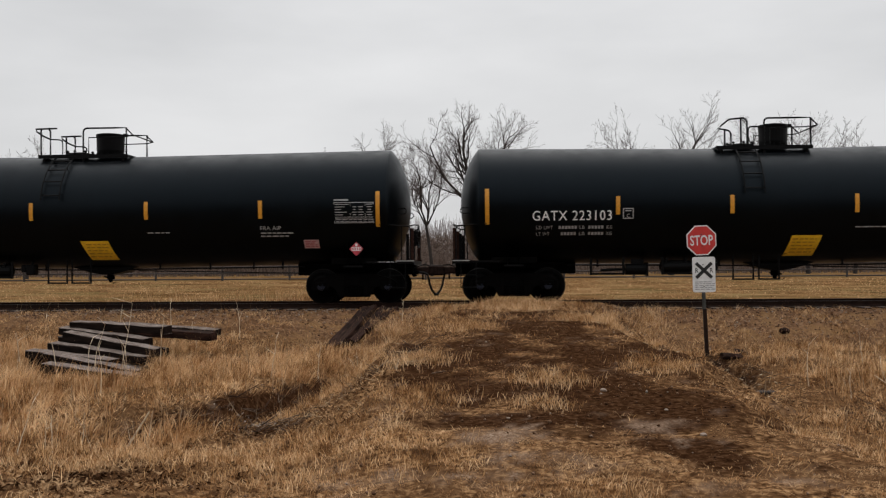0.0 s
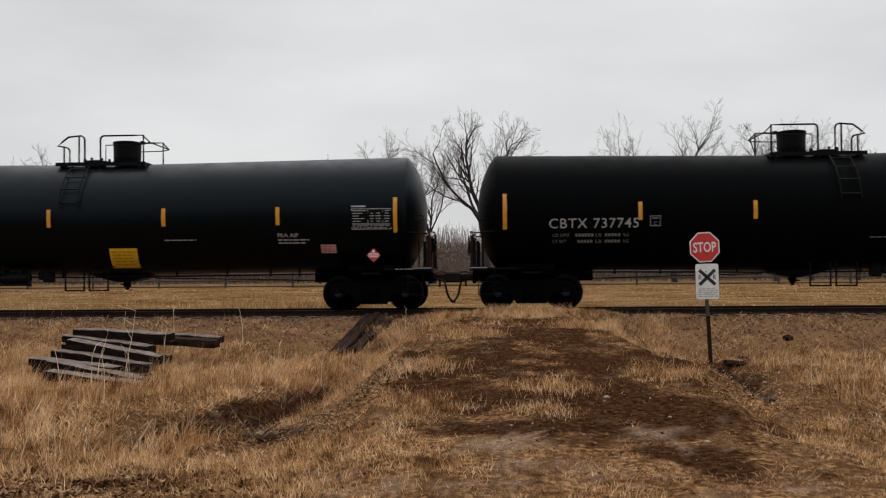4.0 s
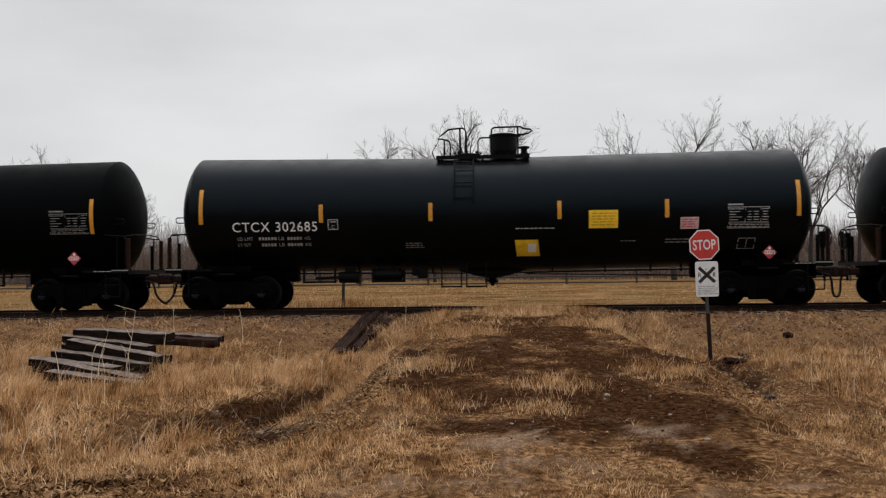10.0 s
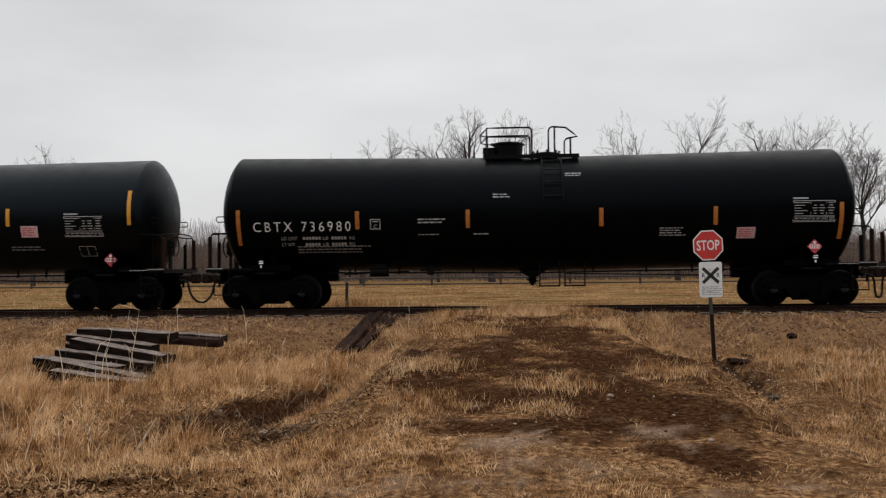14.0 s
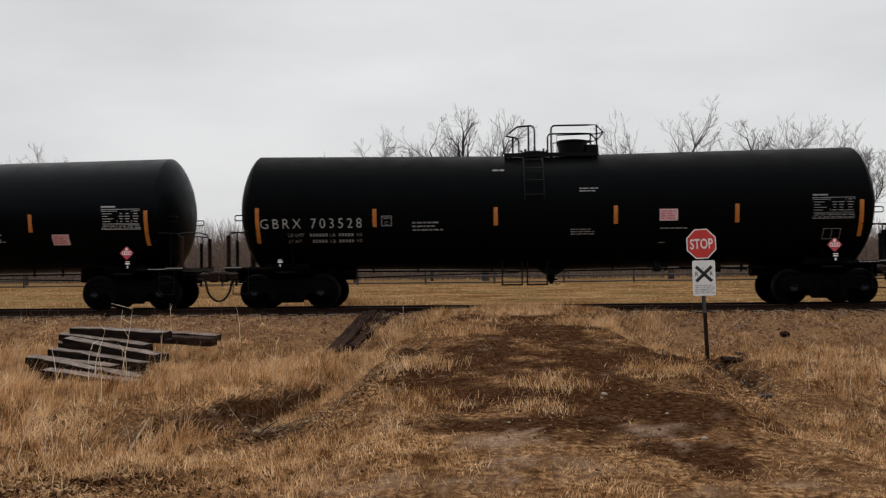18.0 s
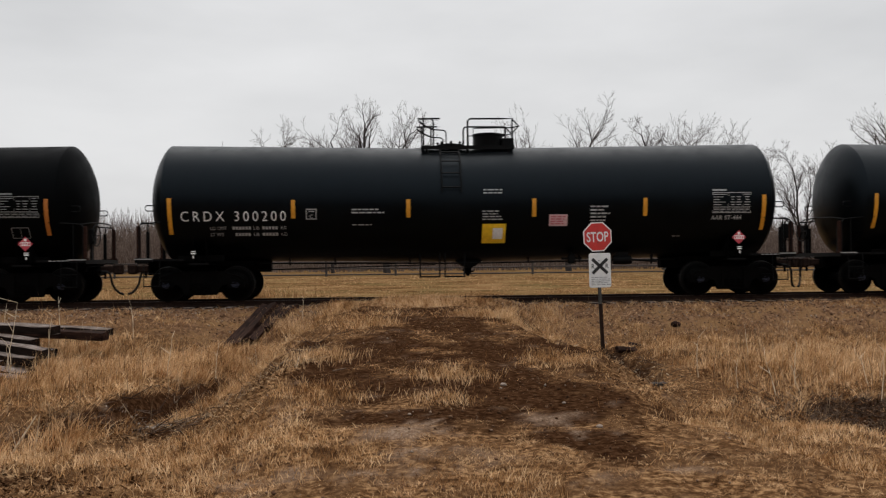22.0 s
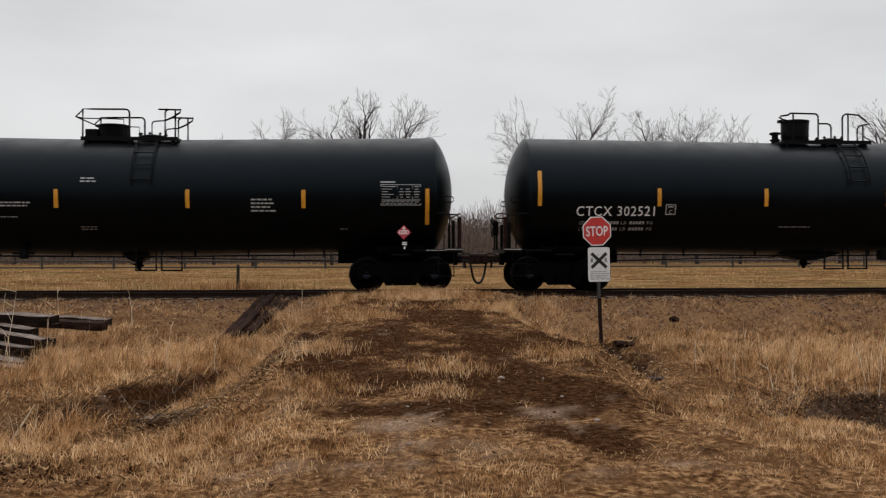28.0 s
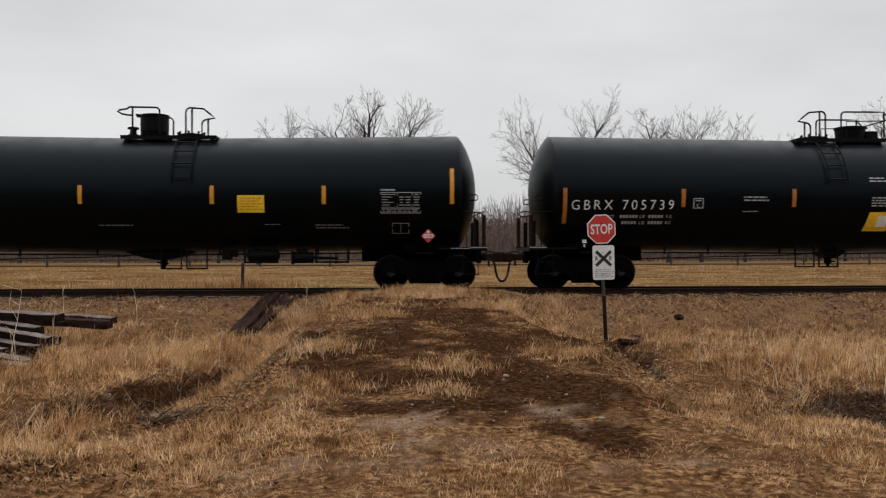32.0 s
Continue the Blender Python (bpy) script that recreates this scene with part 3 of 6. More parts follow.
def letters(text, width, height, spacing=1.0, bold=0.0):
    """Flat letters as points and faces, from 0 to width and 0 to height."""
    cu = bpy.data.curves.new("letters", "FONT")
    cu.body, cu.space_character, cu.offset, cu.resolution_u = text, spacing, bold, 3
    ob = bpy.data.objects.new("letters", cu)
    scene.collection.objects.link(ob)
    bpy.context.view_layer.update()
    me = bpy.data.meshes.new_from_object(ob.evaluated_get(bpy.context.evaluated_depsgraph_get()))
    bpy.data.objects.remove(ob)
    bpy.data.curves.remove(cu)
    co = np.empty(len(me.vertices) * 3)
    me.vertices.foreach_get("co", co)
    co = co.reshape(-1, 3)
    lo, hi = co.min(0), co.max(0)
    co = (co - lo) / np.maximum(hi - lo, 1e-6) * (width, height, 0)
    faces = [tuple(p.vertices) for p in me.polygons]
    bpy.data.meshes.remove(me)
    return co, faces


def stencil(key, text, x, z, width, height, material, spacing=1.1, bold=0.012):
    """Painted letters on the tank's side, from x on, centred on z."""
    co, faces = letters(text, width, height, spacing, bold)
    me = bpy.data.meshes.new(key)
    me.from_pydata([(x + u, skin(x + u, z + v - height / 2, 0.006), z + v - height / 2) for u, v, _ in co], [], faces)
    me.update()
    if me.polygons and sum(p.normal.y for p in me.polygons) > 0:
        me.flip_normals()
    me.materials.append(material)
    return me


def wheel(bm):
    lathe(bm, [(-0.07, 0.30), (-0.07, WHEEL_R - 0.012), (-0.055, WHEEL_R), (0.055, WHEEL_R + 0.006), (0.06, WHEEL_R + 0.026), (0.075, WHEEL_R + 0.026), (0.085, WHEEL_R), (0.085, 0.33)], 40, caps=False)
    lathe(bm, [(-0.07, 0.39), (-0.045, 0.37), (-0.01, 0.26), (-0.05, 0.16), (-0.09, 0.14), (-0.09, 0.08)], 32)


def rim(bm):
    lathe(bm, [(-0.072, WHEEL_R - 0.014), (-0.057, WHEEL_R + 0.001), (0.04, WHEEL_R + 0.006)], 40, caps=False)


def axle(bm):
    lathe(bm, [(-1.07, 0.085), (-0.85, 0.085), (-0.80, 0.10), (0.80, 0.10), (0.85, 0.085), (1.07, 0.085)], 14)


def axle_cap(bm):
    lathe(bm, [(-0.05, 0.07), (-0.04, 0.105), (0.06, 0.115), (0.10, 0.115)], 16)
    for a in (30, 150, 270):
        x, z = 0.06 * math.cos(radians(a)), 0.06 * math.sin(radians(a))
        rod(bm, (x, -0.075, z), (x, -0.03, z), 0.018, 6)


def side_frame(bm):
    """Cast truck side: a top chord over both boxes, dropping to the spring seat between them."""
    outer = [(-1.12, 0.36), (-1.12, 0.56), (-0.98, 0.66), (-0.52, 0.78), (0.52, 0.78), (0.98, 0.66), (1.12, 0.56), (1.12, 0.36), (0.72, 0.36), (0.66, 0.46), (0.52, 0.40), (0.40, 0.17), (-0.40, 0.17), (-0.52, 0.40), (-0.66, 0.46), (-0.72, 0.36)]
    f = [bm.verts.new((x, -0.09, z)) for x, z in outer]
    g = [bm.verts.new((x, 0.09, z)) for x, z in outer]
    n = len(outer)
    for k in range(n):
        bm.faces.new((f[k], f[(k + 1) % n], g[(k + 1) % n], g[k]))
    bm.faces.new(f), bm.faces.new(g[::-1])
    bmesh.ops.recalc_face_normals(bm, faces=bm.faces)
    for s in (-1, 1):
        box(bm, (s * 0.30, -0.10, 0.48), (0.07, 0.08, 0.52))
        box(bm, (s * 0.89, -0.06, 0.52), (0.30, 0.16, 0.12), bevel=0.02)


def spring(bm):
    turns = np.linspace(0, 5 * math.tau, 41)
    pipe(bm, [(0.075 * math.cos(a), -0.06 + 0.075 * math.sin(a), 0.24 + 0.21 * a / turns[-1]) for a in turns], 0.014, 4)


def bolster(bm):
    box(bm, (0, 0, 0.56), (0.38, 2.2, 0.24), bevel=0.03)
    box(bm, (0, 0, 0.76), (0.5, 0.6, 0.2), bevel=0.02)


def saddle(bm):
    """Body bolster web that cradles the tank over a truck."""
    seg, xs = 12, (-0.16, 0.16)
    for x in xs:
        top = [(x, R * 0.99 * math.sin(a), AXIS - R * 0.99 * math.cos(a)) for a in np.linspace(-0.95, 0.95, seg + 1)]
        lo = [bm.verts.new((x, p[1] * 1.0, 0.98)) for p in top]
        hi = [bm.verts.new(p) for p in top]
        for k in range(seg):
            bm.faces.new((lo[k], lo[k + 1], hi[k + 1], hi[k]))
    box(bm, (0, 0, 0.98), (0.5, 2.7, 0.05))
    bmesh.ops.recalc_face_normals(bm, faces=bm.faces)


def stub_sill(bm):
    box(bm, (6.95, 0, 0.92), (3.2, 0.36, 0.34), bevel=0.02)
    box(bm, (8.55, 0, 0.90), (0.10, 0.55, 0.42), bevel=0.02)
    for s in (-1, 1):
        box(bm, (7.1, s * 0.3, 0.98), (2.6, 0.06, 0.16))
    box(bm, (7.03, -1.05, 1.12), (1.2, 0.05, 0.16), bevel=0.01)
    box(bm, (7.03, 1.05, 1.12), (1.2, 0.05, 0.16), bevel=0.01)


def coupler(bm):
    box(bm, (8.78, 0, 0.86), (0.40, 0.16, 0.18), bevel=0.03)
    box(bm, (9.03, 0.04, 0.86), (0.22, 0.30, 0.28), bevel=0.05)
    box(bm, (9.15, -0.10, 0.86), (0.16, 0.12, 0.28), bevel=0.04)


def cut_lever(bm):
    pipe(bm, [(8.62, -1.25, 0.80), (8.62, -1.15, 0.93), (8.64, -0.3, 0.95), (8.80, -0.12, 1.02), (8.95, 0, 1.0)], 0.014, 6)


def air_hose(bm):
    pipe(bm, [(8.60, -0.32, 0.80), (8.82, -0.32, 0.80), (8.93, -0.33, 0.75), (8.965, -0.34, 0.62), (8.99, -0.30, 0.46), (9.04, -0.20, 0.32), (9.11, -0.09, 0.22), (9.19, 0.0, 0.185)], 0.032, 7)


def hose_pipe(bm):
    rod(bm, (8.56, -0.32, 0.82), (8.70, -0.32, 0.80), 0.045, 8)
    box(bm, (8.80, -0.30, 0.72), (0.05, 0.05, 0.22))


def end_platform(bm):
    box(bm, (8.42, 0, 1.10), (0.42, 2.70, 0.035))
    for s in (-1, 1):
        box(bm, (8.42, s * 1.36, 1.09), (0.44, 0.03, 0.10))
    box(bm, (8.63, 0, 1.06), (0.03, 2.7, 0.10))
    box(bm, (7.9, -1.28, 1.09), (1.0, 0.12, 0.05))
    box(bm, (7.9, 1.28, 1.09), (1.0, 0.12, 0.05))


def platform_edge(bm):
    box(bm, (8.42, -1.377, 1.115), (0.46, 0.006, 0.028))


def corner_rail(bm):
    """Grab rail at one corner of the end platform."""
    pipe(bm, [(8.55, -1.28, 1.1), (8.55, -1.28, 1.95), (8.50, -1.28, 2.02), (8.15, -1.30, 2.05), (7.75, -1.45, 2.06)], 0.019, 6)


def grab_post(bm):
    pipe(bm, [(8.32, -1.30, 1.1), (8.32, -1.30, 2.03)], 0.018, 6)


def stanchion(bm):
    box(bm, (8.58, -1.20, 1.53), (0.10, 0.07, 0.88), bevel=0.008)
    box(bm, (8.58, -1.20, 1.13), (0.16, 0.12, 0.06), bevel=0.008)


def inner_stanchion(bm):
    box(bm, (8.44, -0.86, 1.46), (0.08, 0.06, 0.74), bevel=0.006)


def head_grab(bm):
    """Short loop of bar on the tank head."""
    pipe(bm, [(8.05, -1.12, 2.50), (8.40, -1.12, 2.50), (8.43, -1.12, 2.46), (8.43, -1.12, 2.40), (8.40, -1.12, 2.36), (8.05, -1.12, 2.36)], 0.016, 6)


def end_bar(bm):
    pipe(bm, [(8.50, -1.28, 2.02), (8.62, -0.8, 2.08), (8.66, 0, 2.1), (8.62, 0.8, 2.08), (8.50, 1.28, 2.02)], 0.018, 6)


def sill_step(bm):
    """Hanging stirrup with two rungs under the car's corner."""
    for x in (8.02, 8.42):
        pipe(bm, [(x, -1.33, 1.08), (x, -1.36, 0.40)], 0.014, 5)
    for z in (0.42, 0.74):
        rod(bm, (8.02, -1.36, z), (8.42, -1.36, z), 0.015, 6)


def brake_wheel(bm):
    ring = [(8.72, 0.32 * math.cos(a) - 0.75, 1.75 + 0.28 * math.sin(a)) for a in np.linspace(0, math.tau, 17)]
    pipe(bm, ring, 0.018, 5)
    for a in (0, 120, 240):
        rod(bm, (8.70, -0.75, 1.75), (8.72, -0.75 + 0.30 * math.cos(radians(a)), 1.75 + 0.27 * math.sin(radians(a))), 0.012, 5)
    box(bm, (8.62, -0.75, 1.72), (0.14, 0.26, 0.40), bevel=0.02)
    box(bm, (8.60, -0.75, 1.3), (0.06, 0.14, 0.45))


def outlet(bm):
    """Bottom outlet skid: a shallow V under the tank's low middle, with valve and cap."""
    prof = [(-0.95, 1.02), (-0.45, 0.86), (-0.12, 0.80), (0.12, 0.80), (0.45, 0.86), (0.95, 1.02), (0.95, 1.12), (-0.95, 1.12)]
    f = [bm.verts.new((x, -0.32, z)) for x, z in prof]
    g = [bm.verts.new((x, 0.32, z)) for x, z in prof]
    for k in range(len(prof)):
        bm.faces.new((f[k], f[(k + 1) % len(prof)], g[(k + 1) % len(prof)], g[k]))
    bm.faces.new(f), bm.faces.new(g[::-1])
    bmesh.ops.recalc_face_normals(bm, faces=bm.faces)


def outlet_valve(bm):
    rod(bm, (0, 0, 0.84), (0, 0, 0.66), 0.10, 12)
    rod(bm, (0, 0, 0.68), (0, 0, 0.58), 0.065, 10, 0.045)
    rod(bm, (-0.16, -0.1, 0.74), (0.16, -0.1, 0.70), 0.02, 6)
    pipe(bm, [(0.05, -0.12, 0.66), (0.14, -0.16, 0.55), (0.22, -0.16, 0.60)], 0.009, 4)


def rod_hanger(bm):
    """Square stirrup that hangs beside the outlet."""
    pipe(bm, [(-0.26, -0.9, 1.20), (-0.26, -0.9, 0.58), (0.26, -0.9, 0.58), (0.26, -0.9, 1.20)], 0.034, 5)


def long_pipe(bm):
    pipe(bm, [(-5.6, -0.55, 0.98), (-2.2, -0.55, 0.95), (0, -0.55, 0.93), (2.2, -0.55, 0.95), (5.6, -0.55, 0.98)], 0.022, 6)
    for x in (-4.8, -3.6, -1.6, 1.6, 3.0, 4.2, 5.0):
        box(bm, (x, -0.5, 1.07), (0.05, 0.05, 0.30))


def brake_rod(bm):
    rod(bm, (-5.7, -0.25, 0.80), (-0.9, -0.3, 0.90), 0.016, 5)


def brake_cylinder(bm):
    rod(bm, (3.55, -0.75, 0.86), (4.10, -0.75, 0.86), 0.15, 14)
    rod(bm, (4.10, -0.75, 0.86), (4.75, -0.75, 0.84), 0.035, 8)
    box(bm, (3.8, -0.75, 1.05), (0.3, 0.1, 0.16))
    box(bm, (3.55, -0.75, 0.86), (0.05, 0.36, 0.36), bevel=0.01)


def air_reservoir(bm):
    lathe(bm, [(2.35, 0.04), (2.40, 0.15), (2.48, 0.17), (3.10, 0.17), (3.18, 0.15), (3.23, 0.04)], 14, "x")
    bmesh.ops.translate(bm, verts=bm.verts, vec=(0, -0.80, 0.92))
    for x in (2.55, 3.05):
        box(bm, (x, -0.80, 1.08), (0.05, 0.30, 0.14))


def brake_valve(bm):
    box(bm, (1.85, -0.80, 0.95), (0.26, 0.24, 0.28), bevel=0.03)
    box(bm, (2.05, -0.80, 0.98), (0.16, 0.18, 0.20), bevel=0.03)
    rod(bm, (1.85, -0.80, 1.06), (1.85, -0.7, 1.3), 0.03, 6)


def slim_cylinder(bm):
    """Body-mounted brake cylinder with its push rod and lever."""
    rod(bm, (3.85, -0.78, 0.98), (4.35, -0.78, 0.98), 0.12, 14)
    rod(bm, (4.35, -0.78, 0.98), (5.05, -0.78, 0.94), 0.03, 8)
    rod(bm, (3.3, -0.78, 1.0), (3.85, -0.78, 0.98), 0.022, 6)
    box(bm, (4.1, -0.78, 1.12), (0.34, 0.1, 0.14))
    box(bm, (4.9, -0.78, 0.99), (0.05, 0.05, 0.24), bevel=0.008)


def small_valve(bm):
    box(bm, (2.72, -0.80, 1.02), (0.20, 0.20, 0.26), bevel=0.03)
    rod(bm, (2.45, -0.80, 1.03), (3.0, -0.80, 1.03), 0.03, 6)
    rod(bm, (2.72, -0.80, 1.10), (2.72, -0.7, 1.3), 0.03, 6)


def side_hanger(bm):
    """Plain rectangular frame that guards the brake gear."""
    for x in (-0.42, 0.42):
        box(bm, (x, -0.95, 0.94), (0.06, 0.04, 0.46))
    box(bm, (0, -0.95, 0.74), (0.9, 0.05, 0.05))


# top fittings, round a middle at x = 0, z over the tank's top line there
def plank(bm):
    box(bm, (0, 0, 0.02), (2.45, 0.12, 0.03))


def deck(bm):
    for x in (-1.2, 1.2):
        box(bm, (x, 0, 0.0), (0.08, 1.5, 0.06))
    for y in (-0.76, 0.76):
        box(bm, (0, y, -0.01), (2.5, 0.03, 0.10))


def deck_bracket(bm):
    box(bm, (0, 0.60, -0.12), (0.06, 0.28, 0.24))


def tall_rail(bm):
    for y in (-0.74, 0.74):
        pipe(bm, [(0.0, y, 0), (0.0, y, 0.66)] + arc((0.10, y, 0.66), 0.10, 180, 90, 3) + [(0.9, y, 0.76), (1.20, y, 0.76), (1.20, y, 0)], 0.025, 6)
        pipe(bm, [(1.18, y, 0.76), (1.38, y, 0.56)], 0.018, 6)
        pipe(bm, [(0.0, y, 0.0), (0.15, y, 0.0), (0.15, y, 0.50), (1.20, y, 0.52), (1.38, y, 0.56)], 0.016, 6)
    pipe(bm, [(1.38, -0.74, 0.56), (1.38, 0.74, 0.56)], 0.018, 6)


def hooked_rail(bm):
    """Rail round the valve housing, with an outward hook at its end."""
    for y in (0,):
        pipe(bm, [(0.24, y, 0), (0.24, y, 0.66)] + arc((0.34, y, 0.67), 0.10, 180, 90, 3) + [(1.02, y, 0.78), (1.08, y, 0.73), (1.29, y, 0.70), (1.33, y, 0.67), (1.22, y, 0.60), (1.08, y, 0.57), (0.94, y, 0.56)], 0.025, 6)
        pipe(bm, [(0.94, y, 0), (0.94, y, 0.78)], 0.025, 6)
        pipe(bm, [(0.24, y, 0.50), (-0.02, y, 0.50), (-0.09, y, 0.47), (-0.12, y, 0.40), (-0.12, y, 0)], 0.023, 6)


def bent_rail(bm):
    """Rail past the manway, bent back on itself."""
    pipe(bm, [(-0.44, 0, 0), (-0.44, 0, 0.66), (-0.47, 0, 0.73), (-0.54, 0, 0.77), (-0.9, 0, 0.74), (-1.08, 0, 0.60), (-1.20, 0, 0.50), (-0.98, 0, 0.46), (-0.90, 0, 0.43), (-0.86, 0, 0.36), (-0.86, 0, 0)], 0.025, 6)
    pipe(bm, [(-0.60, 0, 0), (-0.60, 0, 0.76)], 0.025, 6)
    pipe(bm, [(-1.02, 0, 0), (-1.02, 0, 0.46)], 0.025, 6)


def low_rail(bm):
    pipe(bm, [(-1.18, 0, 0), (-1.18, 0, 0.76), (-1.33, 0, 0.75), (-1.30, 0, 0.68), (-1.12, 0, 0.56), (-0.92, 0, 0.47)], 0.025, 6)
    pipe(bm, [(-1.33, 0, 0.755), (-0.74, 0, 0.765)] + arc((-1.02, 0, 0.665), 0.10, 90, 0, 3) + [(-0.92, 0, 0)], 0.024, 6)
    pipe(bm, [(-0.92, 0, 0.47), (-0.66, 0, 0.45)] + arc((-0.66, 0, 0.37), 0.08, 90, 0, 3) + [(-0.58, 0, 0)], 0.019, 6)


def round_housing(bm):
    lathe(bm, [(0.0, 0.30), (0.10, 0.30), (0.11, 0.345), (0.22, 0.37), (0.58, 0.375), (0.62, 0.385), (0.64, 0.37)], 28, "z")
    for k in range(14):
        a = math.tau * k / 14
        rod(bm, (0.355 * math.cos(a), 0.355 * math.sin(a), 0.10), (0.355 * math.cos(a), 0.355 * math.sin(a), 0.16), 0.02, 6)


def round_lid(bm):
    lathe(bm, [(0.64, 0.39), (0.67, 0.39), (0.69, 0.30), (0.70, 0.05)], 24, "z")
    box(bm, (0.43, 0, 0.66), (0.10, 0.16, 0.08), bevel=0.01)


def box_housing(bm):
    """Short wide bucket, flaring towards its lid, with a lower box beside it."""
    lathe(bm, [(0.0, 0.355), (0.03, 0.37), (0.36, 0.405), (0.38, 0.425), (0.415, 0.425)], 28, "z", caps=False)
    box(bm, (0.52, 0, 0.16), (0.34, 0.5, 0.30), bevel=0.02)
    for s in (-1, 1):
        box(bm, (0.1, s * 0.30, 0.02), (0.66, 0.05, 0.06))


def box_lid(bm):
    lathe(bm, [(0.41, 0.43), (0.43, 0.43), (0.445, 0.37), (0.46, 0.05)], 28, "z")
    box(bm, (0.44, 0, 0.42), (0.08, 0.16, 0.06), bevel=0.01)


def manway(bm):
    lathe(bm, [(0.0, 0.30), (0.10, 0.30), (0.105, 0.37), (0.135, 0.37), (0.15, 0.34), (0.19, 0.12), (0.195, 0.02)], 24, "z")


def manway_bolt(bm):
    rod(bm, (0, 0, 0.05), (0, 0, 0.22), 0.022, 6)
    rod(bm, (0, 0, 0.17), (0, 0, 0.20), 0.04, 6)


def relief_valve(bm):
    lathe(bm, [(0, 0.10), (0.10, 0.10), (0.11, 0.14), (0.15, 0.14), (0.16, 0.09), (0.28, 0.09), (0.29, 0.15), (0.34, 0.15), (0.36, 0.05)], 14, "z")


def top_ladder(bm):
    """Ladder that follows the tank's side down from the deck."""
    for x in (-0.25, 0.25):
        pipe(bm, [(x, -(R + 0.10) * math.sin(a), (R + 0.10) * math.cos(a)) for a in np.linspace(0.48, 1.42, 9)], 0.021, 5)
    for a in np.linspace(0.60, 1.34, 4):
        rod(bm, (-0.25, -(R + 0.10) * math.sin(a), (R + 0.10) * math.cos(a)), (0.25, -(R + 0.10) * math.sin(a), (R + 0.10) * math.cos(a)), 0.020, 5)
    for x in (-0.25, 0.25):
        for a in (0.8, 1.3):
            rod(bm, (x, -R * 0.99 * math.sin(a), R * 0.99 * math.cos(a)), (x, -(R + 0.10) * math.sin(a), (R + 0.10) * math.cos(a)), 0.012, 4)


def print_rows(x, z, w, h, n, seed, gap=0.56):
    """Broken bars in n rows that stand for lines of small print."""
    rnd, out = random.Random(seed), []
    pitch = h / n
    for k in range(n):
        u, end = x, x + w * rnd.uniform(0.7, 1.0)
        while u < end - 0.02:
            ln = min(rnd.uniform(0.05, 0.18), end - u)
            out.append((u + ln / 2, z + h / 2 - pitch * (k + 0.5), ln, pitch * (1 - gap)))
            u += ln + 0.03
    return out


